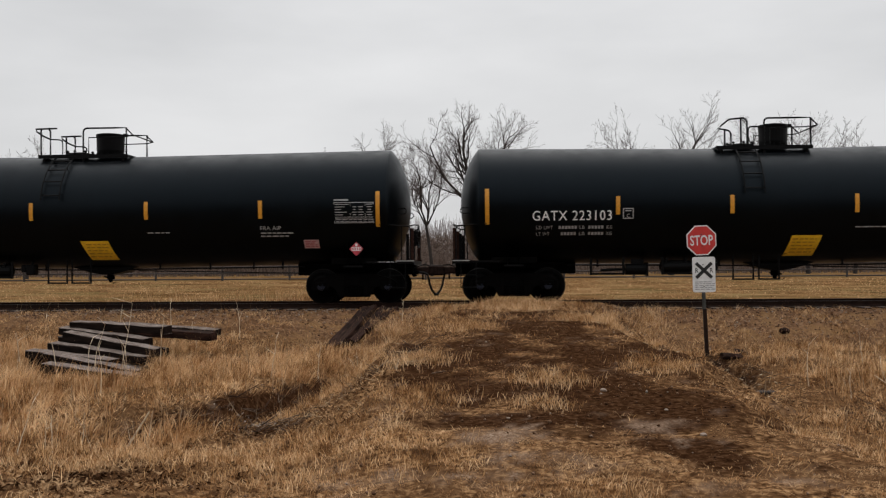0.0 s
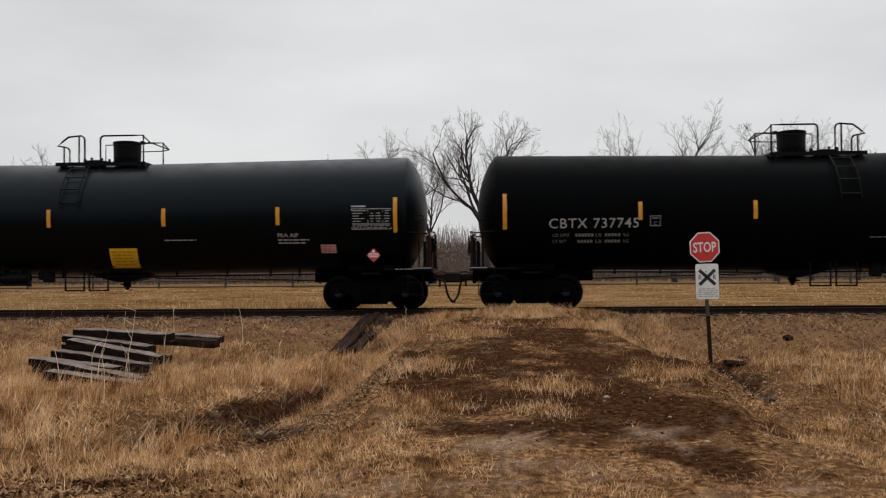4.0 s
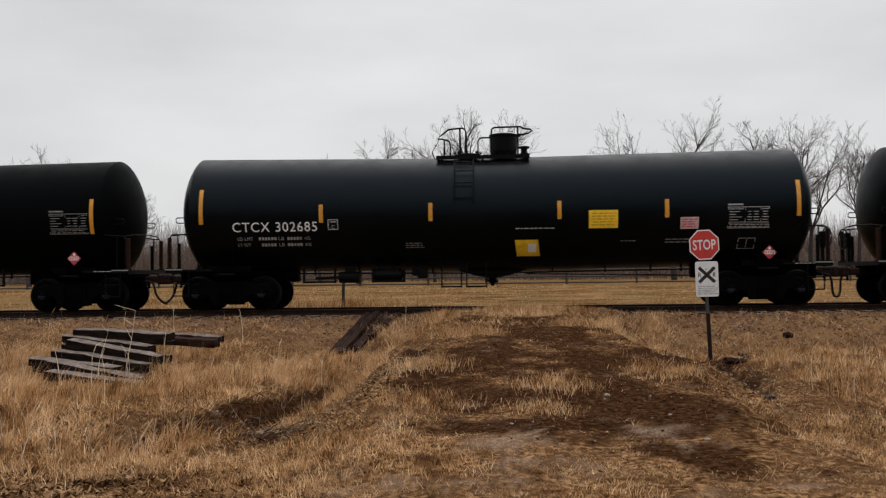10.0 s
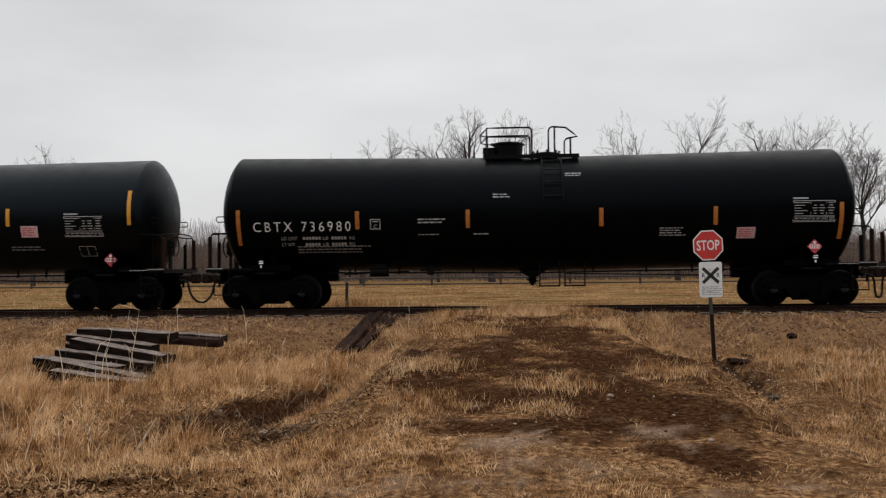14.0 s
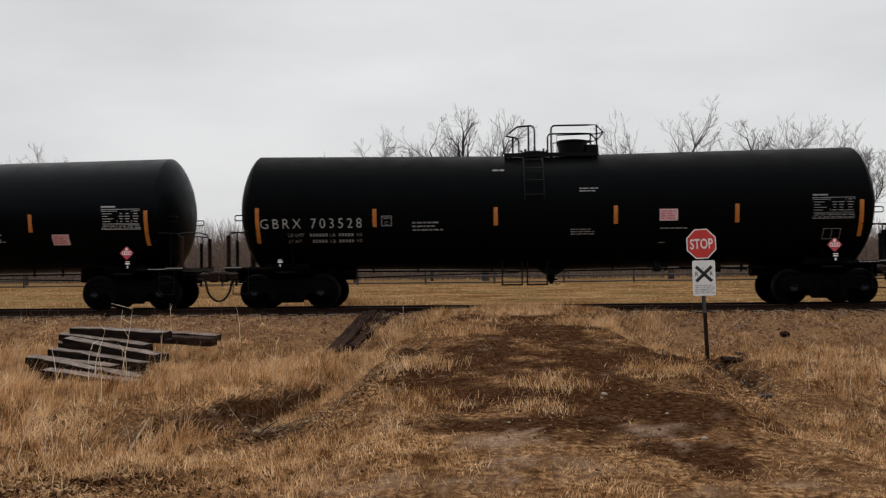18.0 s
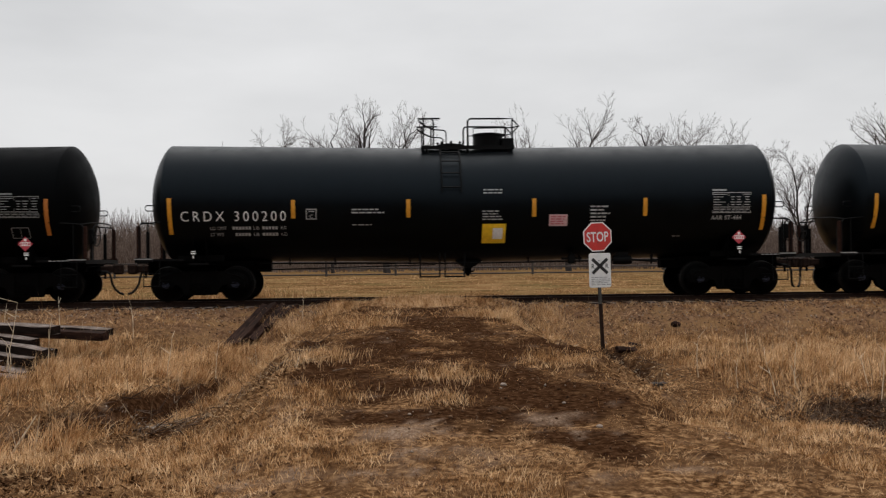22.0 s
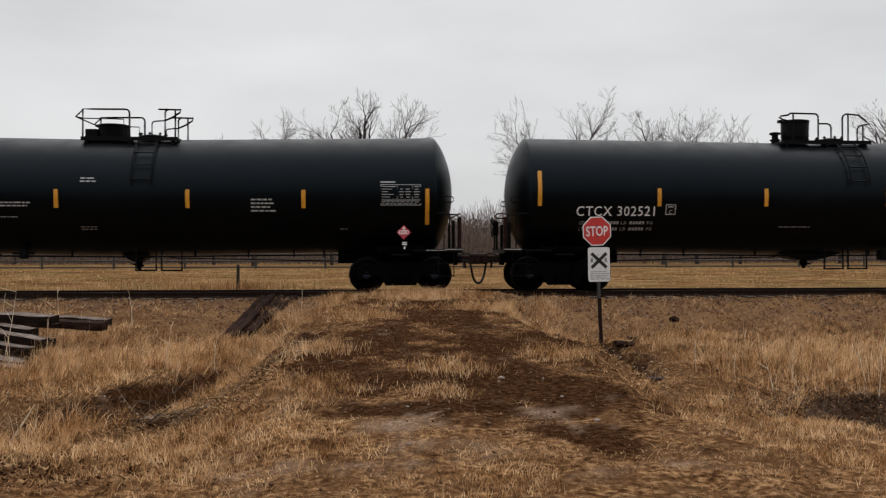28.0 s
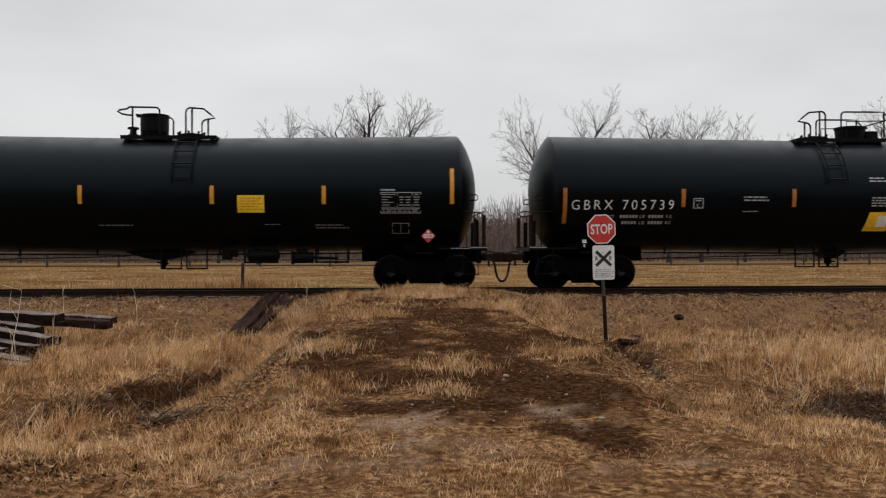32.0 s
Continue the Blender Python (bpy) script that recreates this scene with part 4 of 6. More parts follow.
# Each car: paint, mark with its x, width and height over the rails, tape heights (ends, middle) and colour, stencil strength,
# middle of the top deck, round housing or box, which way the deck faces, where the data grid sits, and its stickers.
T1, T2 = (-4.38, -1.5, 1.6, 4.64), (-4.6, -1.65, 1.62, 4.55)
CARS = [
    dict(mat=BLUEBLACK, mark="", tape=(2.47, 2.48), tx=T1, tc=AMBER, ink=WHITE, deck=-0.45, round=True, face=1, grid=(7.10, 2.38), haz=1.44, look="glossy black railway tank car with amber tape and data grid",
         yellow=[(0.17, 1.45, 0.76, 0.50, -0.12)], pink=[(5.93, 1.58, 0.40, 0.22)], words=[("FRA AIP", 4.62, 2.0, 0.55, 0.10)], rows=[(4.62, 1.83, 0.95, 0.16, 2), (1.6, 1.9, 0.8, 0.06, 1)]),
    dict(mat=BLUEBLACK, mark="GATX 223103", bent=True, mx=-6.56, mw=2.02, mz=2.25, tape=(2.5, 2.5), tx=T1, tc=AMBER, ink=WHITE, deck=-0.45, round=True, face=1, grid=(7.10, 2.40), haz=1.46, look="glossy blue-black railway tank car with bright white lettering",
         yellow=[(0.38, 1.44, 0.76, 0.52, 0.10)], pink=[(5.93, 1.64, 0.40, 0.22)], words=[("FRA AIP", 4.62, 2.0, 0.55, 0.10)], rows=[(4.62, 1.84, 0.95, 0.16, 2), (1.6, 1.9, 1.0, 0.06, 1)]),
    dict(mat=MATT, mark="CBTX 737745", bent=True, mx=-6.59, mw=2.28, mz=2.23, tape=(2.55, 2.53), tx=(-4.27, -1.38, 2.29, 4.95), tc=AMBER, ink=GREY, deck=0.48, round=True, face=-1, grid=(7.10, 2.36), haz=1.45, look="weathered matt black railway tank car with faded lettering",
         yellow=[], pink=[(4.71, 2.0, 0.48, 0.30)], words=[], rows=[(1.5, 1.81, 1.05, 0.06, 1)], faint=True),
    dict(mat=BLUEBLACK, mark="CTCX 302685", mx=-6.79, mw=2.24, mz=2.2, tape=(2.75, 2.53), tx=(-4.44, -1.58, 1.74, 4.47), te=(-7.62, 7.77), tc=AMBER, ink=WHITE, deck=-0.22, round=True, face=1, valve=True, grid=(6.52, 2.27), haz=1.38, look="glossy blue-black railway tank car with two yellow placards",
         yellow=[(2.86, 2.28, 0.74, 0.46, 0), (0.92, 1.57, 0.60, 0.42, -0.06)], white=[(1.04, 1.57, 0.22, 0.22)], pink=[(5.04, 2.15, 0.46, 0.30)], words=[], rows=[(0.62, 2.07, 1.15, 0.06, 1), (-2.25, 1.68, 0.6, 0.16, 3), (3.3, 1.72, 0.55, 0.05, 1), (4.45, 1.71, 0.95, 0.14, 2)], frame=True),
    dict(mat=BLACK, mark="CBTX 736980", bent=True, mx=-7.33, mw=2.57, mz=2.19, tape=(2.18, 2.34), tx=(-4.58, -1.7, 1.72, 4.6), tc=OCHRE, ink=WHITE, deck=0.0, round=False, face=-1, grid=(7.05, 2.42), haz=1.53, look="black railway tank car with dirty orange tape",
         yellow=[], pink=[(5.38, 1.90, 0.46, 0.28)], words=[], rows=[(-3.0, 2.3, 0.85, 0.16, 2), (-1.55, 1.95, 0.5, 0.08, 1), (-3.0, 1.95, 0.6, 0.05, 1), (-1.05, 2.93, 0.5, 0.14, 2), (0.83, 3.48, 0.5, 0.12, 2), (3.2, 1.95, 0.75, 0.24, 4), (-6.2, 1.60, 2.0, 0.22, 3)], bar=True),
    dict(mat=MATT, mark="GBRX 703528", bent=True, mx=-7.65, mw=2.67, mz=2.24, tape=(2.2, 2.36), tx=(-4.64, -1.5, 1.57, 4.63), tc=OCHRE, ink=GREY, deck=0.0, round=False, face=1, grid=(7.03, 2.46), haz=1.53, look="weathered black railway tank car with dulled lettering",
         yellow=[], pink=[(2.91, 2.34, 0.46, 0.30)], words=[], rows=[(-3.66, 2.13, 0.8, 0.28, 3), (0.42, 1.94, 0.7, 0.18, 3), (0.66, 3.02, 0.48, 0.14, 2), (-1.57, 3.59, 0.4, 0.1, 1), (2.7, 2.0, 0.7, 0.08, 1), (2.68, 1.64, 0.3, 0.06, 1)], faint=True, bar=True, frame=True),
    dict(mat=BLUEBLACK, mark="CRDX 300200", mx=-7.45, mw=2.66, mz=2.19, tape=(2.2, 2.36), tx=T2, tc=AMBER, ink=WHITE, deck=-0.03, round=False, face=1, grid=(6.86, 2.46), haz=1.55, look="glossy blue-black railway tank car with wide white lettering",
         yellow=[(0.58, 1.70, 0.62, 0.50, 0)], white=[(0.68, 1.70, 0.26, 0.28)], pink=[(2.26, 2.03, 0.48, 0.30)], words=[("AAR ST-464", 6.32, 2.07, 0.82, 0.11)], rows=[(-3.1, 2.30, 0.85, 0.16, 2), (-3.1, 1.95, 0.6, 0.05, 1), (0.3, 2.79, 0.5, 0.16, 2), (0.27, 2.17, 0.55, 0.28, 4), (3.1, 2.2, 0.55, 0.45, 5), (5.35, 1.60, 0.25, 0.07, 1)], bar=True),
    dict(mat=BLUEBLACK, mark="GBRX 705775", mx=-7.36, mw=2.63, mz=2.235, tape=(2.22, 2.41), tx=T2, tc=AMBER, ink=WHITE, deck=-0.05, round=False, face=-1, grid=(7.04, 2.52), haz=1.56, look="glossy blue-black railway tank car with crisp white lettering",
         yellow=[], pink=[], words=[], rows=[(-3.05, 2.27, 0.78, 0.16, 2), (-3.05, 1.95, 0.55, 0.05, 1), (-1.06, 2.89, 0.48, 0.16, 2), (3.22, 2.25, 0.68, 0.38, 4), (-1.1, 1.67, 0.42, 0.12, 2), (5.47, 1.65, 0.28, 0.07, 1), (-6.1, 1.61, 2.0, 0.22, 3)], bar=True),
    dict(mat=BLUEBLACK, mark="CTCX 302521", mx=-6.75, mw=2.07, mz=2.11, tape=(2.70, 2.47), tx=(-4.57, -1.71, 1.59, 4.43), tc=AMBER, ink=WHITE, deck=0.32, round=True, face=-1, valve=True, grid=(6.40, 2.27), haz=1.42, look="glossy blue-black railway tank car with one yellow placard",
         yellow=[(2.57, 2.24, 0.68, 0.44, 0)], pink=[], words=[], rows=[(-1.3, 1.70, 1.1, 0.06, 1), (2.9, 1.72, 0.5, 0.05, 1), (4.2, 1.67, 0.95, 0.14, 2)], frame=True),
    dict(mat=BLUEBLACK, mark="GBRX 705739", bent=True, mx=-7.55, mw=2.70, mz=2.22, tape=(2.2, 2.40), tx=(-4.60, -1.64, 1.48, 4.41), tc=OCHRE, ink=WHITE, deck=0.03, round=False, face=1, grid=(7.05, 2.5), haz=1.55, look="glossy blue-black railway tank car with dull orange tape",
         yellow=[(0.72, 1.78, 0.66, 0.50, 0.1)], white=[(0.81, 1.78, 0.26, 0.28)], pink=[], words=[], rows=[(-2.99, 2.38, 0.8, 0.16, 2), (-2.99, 2.05, 0.55, 0.05, 1), (0.41, 2.89, 0.48, 0.16, 2), (0.46, 2.3, 0.55, 0.28, 4)], bar=True),
]
PITCH = 18.38
SLACK = (0.09, 0.00, -0.09, -0.18, -0.14, -0.10, 0.03, 0.15, 0.15, 0.17)  # how far each car stands beyond its even place in the train
WHEELSETS, TRAIN = [], []


def tank_car(i, c):
    root = tagged(new("tank_car"), c["look"], "tank car", "tank cars of the train")
    key = lambda n: n + "_" + str(i)
    rnd = random.Random(i)
    part("tank", mesh("tank_" + c["mat"].name, tank_shell, c["mat"], True), root)
    # running gear
    for s in (-1, 1):
        tm = pose(7.04 * s, 0, 0)
        part("truck_bolster", mesh("truck_bolster", bolster, FRAME), root, tm)
        for y in (-1.0, 1.0):
            f = part("side_frame", mesh("side_frame", side_frame, FRAME), root, tm @ pose(0, y, 0, 0, 0, 0 if y < 0 else 180))
            for x in (-0.17, 0.0, 0.17):
                part("spring", mesh("spring", spring, FRAME), f, pose(x, 0, 0))
        part("saddle", mesh("saddle", saddle, FITTING), root, tm)
        em = pose(0, 0, 0, 0, 0, 0 if s > 0 else 180)
        sill = part("stub_sill", mesh("stub_sill", stub_sill, FRAME), root, em)
        part("coupler", mesh("coupler", coupler, RUST), sill, label="rusty knuckle coupler")
        part("cut_lever", mesh("cut_lever", cut_lever, FRAME), sill)
        part("air_hose", mesh("air_hose", air_hose, RUBBER), sill, label="black rubber brake hose")
        part("pipe_bracket", mesh("hose_pipe", hose_pipe, FRAME), sill)
        part("end_platform", mesh("end_platform", end_platform, FITTING), root, em)
        part("platform_edge", mesh("platform_edge%d" % s, lambda bm: (platform_edge(bm), bmesh.ops.scale(bm, verts=bm.verts, vec=(s, 1, 1))), GRATE), root, label="pale worn step edge")
        part("end_handrail", mesh("end_bar", end_bar, FITTING), root, em)
        for y in (-1, 1):
            tag = "_near" if y < 0 else "_far"
            flip_y = lambda fn: lambda bm: (fn(bm), bmesh.ops.scale(bm, verts=bm.verts, vec=(1, -y, 1)), bmesh.ops.recalc_face_normals(bm, faces=bm.faces))
            part("corner_handrail", mesh("corner_rail" + tag, flip_y(corner_rail), FITTING), root, em)
            part("grab_post", mesh("grab_post" + tag, flip_y(grab_post), FITTING), root, em)
            part("stanchion", mesh("stanchion" + tag, flip_y(stanchion), OLDPAINT), root, em, "rust-brown upright on the end platform")
            part("inner_stanchion", mesh("inner_stanchion" + tag, flip_y(inner_stanchion), FITTING), root, em)
            part("head_grab", mesh("head_grab" + tag, flip_y(head_grab), FITTING), root, em)
        part("sill_step", mesh("sill_step%d" % s, lambda bm: (sill_step(bm), bmesh.ops.scale(bm, verts=bm.verts, vec=(s, 1, 1))), FITTING), root)
    part("brake_wheel", mesh("brake_wheel", brake_wheel, FITTING), root, pose(0, 0, 0, 0, 0, 0 if c["face"] > 0 else 180))
    for x in AXLES:
        w = part("wheelset", mesh("axle", axle, FRAME, True), root, pose(x, 0, WHEEL_R))
        for s in (-1, 1):
            wm = pose(0, s * 0.7525, 0, 0, 0, 0 if s < 0 else 180)
            part("wheel", mesh("wheel", wheel, WHEEL, True), w, wm)
            part("tread", mesh("rim", rim, TREAD, True), w, wm, "dull worn steel tread")
            part("bearing_cap", mesh("axle_cap", axle_cap, HUB), w, pose(0, s * 1.07, 0, 0, 0, 0 if s < 0 else 180))
        WHEELSETS.append((w, x))
    # under the belly
    part("outlet_skid", mesh("outlet", outlet, FITTING), root, None if c["round"] else Matrix.Diagonal((0.42, 1, 1, 1)))
    part("outlet_valve", mesh("outlet_valve", outlet_valve, FRAME), root)
    for x in (-0.42, -1.08):
        part("hanger", mesh("rod_hanger", rod_hanger, FITTING), root, pose(x * c["face"], 0, 0))
    part("train_pipe", mesh("long_pipe", long_pipe, FITTING), root)
    side = -c["face"] if c["round"] else c["face"]
    gear = (("brake_rod", brake_rod), ("brake_cylinder", brake_cylinder), ("air_reservoir", air_reservoir), ("brake_valve", brake_valve)) if c["round"] else (("brake_rod", brake_rod), ("brake_cylinder", slim_cylinder), ("brake_valve", small_valve))
    for n, fn in gear:
        part(n, mesh("%s_%d_%d" % (n, side, c["round"]), lambda bm: (fn(bm), bmesh.ops.scale(bm, verts=bm.verts, vec=(side, 1, 1)), bmesh.ops.recalc_face_normals(bm, faces=bm.faces)), FITTING), root)
    for x in (2.75, 4.6) if c["round"] else ():
        part("guard_frame", mesh("side_hanger", side_hanger, FITTING), root, pose(side * x, 0, 0))
    # top fittings
    dx = c["deck"]
    top = axis_at(dx) + R
    f = c["face"]
    dm = pose(dx, 0, top - 0.03, 0, 0, 0 if f > 0 else 180)
    d = part("deck", mesh("deck", deck, FITTING), root, dm, "steel grating walkway round the manway")
    for x in (-1.1, 0.0, 1.1):
        for turn in (0, 180):
            part("bracket", mesh("deck_bracket", deck_bracket, FITTING), d, pose(x, 0, 0, 0, 0, turn))
    for y in (-0.63, -0.50, 0.50, 0.63):
        part("plank", mesh("deck_plank", plank, FITTING), d, pose(0, y, 0))
    if c.get("valve"):
        part("tall_handrail", mesh("hooked_rail", hooked_rail, FITTING), d, pose(0, -0.74 * f, 0))
    else:
        part("tall_handrail", mesh("tall_rail", tall_rail, FITTING), d)
    for y in (-0.74 * f,) if c.get("valve") or c.get("bent") else (-0.74, 0.74):
        part("low_handrail", mesh("bent_rail", bent_rail, FITTING) if c.get("valve") or c.get("bent") else mesh("low_rail", low_rail, FITTING), d, pose(0, y, 0))
    if c["round"]:
        h = part("valve_housing", mesh("round_housing", round_housing, FITTING, False), root, dm @ pose(0.56 if c.get("valve") else 0.45, 0, 0), "round black valve housing")
        part("lid", mesh("round_lid", round_lid, FITTING), h)
    else:
        h = part("valve_housing", mesh("box_housing", box_housing, FITTING), root, dm @ pose(0.62, 0, 0), "low bucket-shaped black valve housing")
        part("lid", mesh("box_lid", box_lid, FITTING), h)
    if c.get("valve"):
        part("relief_valve", mesh("relief_valve", relief_valve, FITTING), root, dm @ pose(1.13, 0, 0))
    mw = part("manway", mesh("manway", manway, FITTING), root, dm @ pose(-0.42, 0, 0))
    for k in range(8):
        a = math.tau * k / 8
        part("bolt", mesh("manway_bolt", manway_bolt, FITTING), mw, pose(0.35 * math.cos(a), 0.35 * math.sin(a), 0))
    part("ladder", mesh("top_ladder", top_ladder, FITTING), root, pose(dx - 0.5 * f, 0, axis_at(dx)), "steel ladder curved down the tank side")
    # tape
    ends, mids = c["tape"]
    first, last = c.get("te", (-7.725, 7.725))
    for x, z, h in [(first, ends, 0.92), *((x, mids, 0.47) for x in c["tx"]), (last, ends, 0.92)]:
        part("tape", mesh("tape_%g_%g_%s" % (x, z, c["tc"].name), decal(x, z, 0.105, h), c["tc"]), root, label="amber reflective tape")
    # lettering
    ink, faint = c["ink"], c.get("faint")
    small = FAINT if faint else GREY
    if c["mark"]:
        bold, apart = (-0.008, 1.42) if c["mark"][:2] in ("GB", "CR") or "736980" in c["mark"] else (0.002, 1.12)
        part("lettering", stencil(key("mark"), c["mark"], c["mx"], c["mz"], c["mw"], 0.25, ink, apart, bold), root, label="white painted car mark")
        px = c["mx"] + c["mw"] + (0.42 if ends > 2.4 else 0.65)
        part("plate_mark", mesh(key("plate"), bars(outline(px, c["mz"] + 0.04, 0.27, 0.27, 0.022) + [(px, c["mz"] + 0.11, 0.15, 0.03)]), small), root)
        part("lettering", stencil(key("platec"), "C", px - 0.04, c["mz"] - 0.02, 0.08, 0.10, small), root)
        lx = c["mx"] + (0.10 if ends > 2.4 else 0.72)
        part("lettering", stencil(key("ldlmt"), "LD LMT", lx, c["mz"] - 0.30, 0.42, 0.085, small, 1.1, 0), root)
        part("lettering", stencil(key("ltwt"), "LT WT", lx, c["mz"] - 0.46, 0.34, 0.085, small, 1.1, 0), root)
        row = lambda u, z, n: [(u + 0.082 * k, z, 0.058, 0.075) for k in range(n)]
        part("small_print", mesh(key("weights"), bars(row(lx + 0.60, c["mz"] - 0.30, 6) + row(lx + 1.36, c["mz"] - 0.30, 5) + row(lx + 0.66, c["mz"] - 0.46, 5) + row(lx + 1.36, c["mz"] - 0.46, 5)), FAINT if faint else GREY), root)
        for u, z, t in ((1.10, 0.30, "LB"), (1.80, 0.30, "KG"), (1.10, 0.46, "LB"), (1.80, 0.46, "KG")):
            part("lettering", stencil(key(t), t, lx + u, c["mz"] - z, 0.14, 0.08, small, 1.1, 0), root)
    # the data grid by the end
    gx, gz = c["grid"]
    grid = outline(gx, gz, 1.04, 0.54, 0.016)
    grid += [(gx - 0.09, gz + 0.07, 0.010, 0.36), (gx + 0.30, gz + 0.07, 0.010, 0.36), (gx, gz - 0.115, 1.0, 0.010), (gx, gz - 0.145, 1.0, 0.010)]
    for k in range(5):
        zz = gz + 0.215 - k * 0.068
        grid.append((gx - 0.49 + 0.5 * (0.36 - 0.05 * (k * 2 % 5)), zz, 0.36 - 0.05 * (k * 2 % 5), 0.017))
        for u, w in ((-0.04, 0.12), (0.11, 0.15), (0.33, 0.16)):
            if k or u > 0.3:
                grid.append((gx + u + w / 2, zz, w - 0.03 * ((k + i) % 3), 0.021))
    for k in range(2):
        u = gx - 0.48
        while u < gx + 0.42:
            w = rnd.uniform(0.05, 0.16)
            grid.append((u + w / 2, gz - 0.18 - 0.05 * k, w, 0.018))
            u += w + 0.035
    part("data_grid", mesh(key("grid"), bars(grid), small if not faint else FAINT), root, label="white stencilled data grid")
    part("small_print", mesh(key("gridhead"), bars([(gx - 0.33, gz + 0.33, 0.38, 0.04)]), small), root)
    if c.get("frame"):
        part("small_print", mesh(key("frame"), bars(outline(gx, gz - 0.65, 0.44, 0.27, 0.014) + [(gx, gz - 0.65, 0.012, 0.2)]), small), root)
    hz = c["haz"]
    placard = part("hazard_placard", mesh("haz_plate", lambda bm: box(bm, (0, 0, 0), (0.265, 0.006, 0.265), ry=45), HAZRED), root, pose(7.12, skin(7.12, hz + 0.19) - 0.03, hz), "red diamond hazard placard")
    part("placard_panel", mesh("haz_panel", lambda bm: box(bm, (0, -0.006, 0), (0.25, 0.004, 0.10)), WHITE), placard)
    part("placard_emblem", mesh("haz_emblem", lambda bm: box(bm, (0, -0.006, 0.105), (0.06, 0.004, 0.07)), WHITE), placard)
    part("placard_print", mesh("haz_print", lambda bm: [box(bm, (-0.09 + 0.06 * k, -0.009, 0), (0.03, 0.003, 0.07)) for k in range(4)], HAZRED), placard)
    part("placard_holder", mesh("haz_holder", lambda bm: box(bm, (0, 0.09, -0.02), (0.05, 0.17, 0.26)), FITTING), placard)
    for x in (7.14, -7.18) if c.get("bar") else ():
        part("small_print", mesh("tick_%g" % x, lambda bm: [box(bm, (x, skin(7.12, 1.72) - 0.03, z), (w, 0.006, h)) for z, w, h in ((1.30, 0.12, 0.022), (1.25, 0.12, 0.038), (1.16, 0.035, 0.07))], WHITE), root)
    part("small_print", mesh("sill_print", lambda bm: [box(bm, (7.75 + 0.11 * k, -1.345, 1.09), (0.085, 0.006, 0.018)) for k in range(6)], GREY), root)
    for k, (x, z, w, h, sl) in enumerate(c["yellow"]):
        y = part("yellow_placard", mesh(key("yel%d" % k), decal(x, z, w, h, 0.006, sl), YELLOW), root, label="yellow vinyl placard")
        if not c.get("white") or k == 0 and len(c["yellow"]) > 1:
            part("placard_print", mesh(key("yelp%d" % k), bars(print_rows(x - w * 0.4, z, w * 0.85, h * 0.8, 5, k, 0.6), 0.010), YELLOWINK), y)
    for k, (x, z, w, h) in enumerate(c.get("white", ())):
        part("white_label", mesh(key("whi%d" % k), decal(x, z, w, h, 0.011), WHITE), root)
    for k, (x, z, w, h) in enumerate(c["pink"]):
        p = part("warning_placard", mesh(key("pin%d" % k), decal(x, z, w, h), PINK), root, label="faded red and white warning placard")
        part("placard_print", mesh(key("pinp%d" % k), bars(print_rows(x - w * 0.42, z, w * 0.86, h * 0.8, 4, k, 0.4), 0.010), PINKINK), p)
    for k, (t, x, z, w, h) in enumerate(c["words"]):
        part("lettering", stencil(key("word%d" % k), t, x, z, w, h, GREY, 1.05, 0.01), root)
    for k, (x, z, w, h, n) in enumerate(c["rows"]):
        part("small_print", mesh(key("rows%d" % k), bars(print_rows(x, z, w, h, n, 10 * i + k)), FAINT if faint or z < 1.75 else GREY), root)
    for o in root.children:
        if o.name.startswith(("small_print", "lettering", "data_grid")):
            tagged(o, kind="stuff")
    root.location = (PITCH * (i - 1) + 7.7 + SLACK[i], TRACK, RAIL)
    return root


for number, spec in enumerate(CARS):
    TRAIN.append((tank_car(number, spec), PITCH * (number - 1) + 7.70 + SLACK[number]))


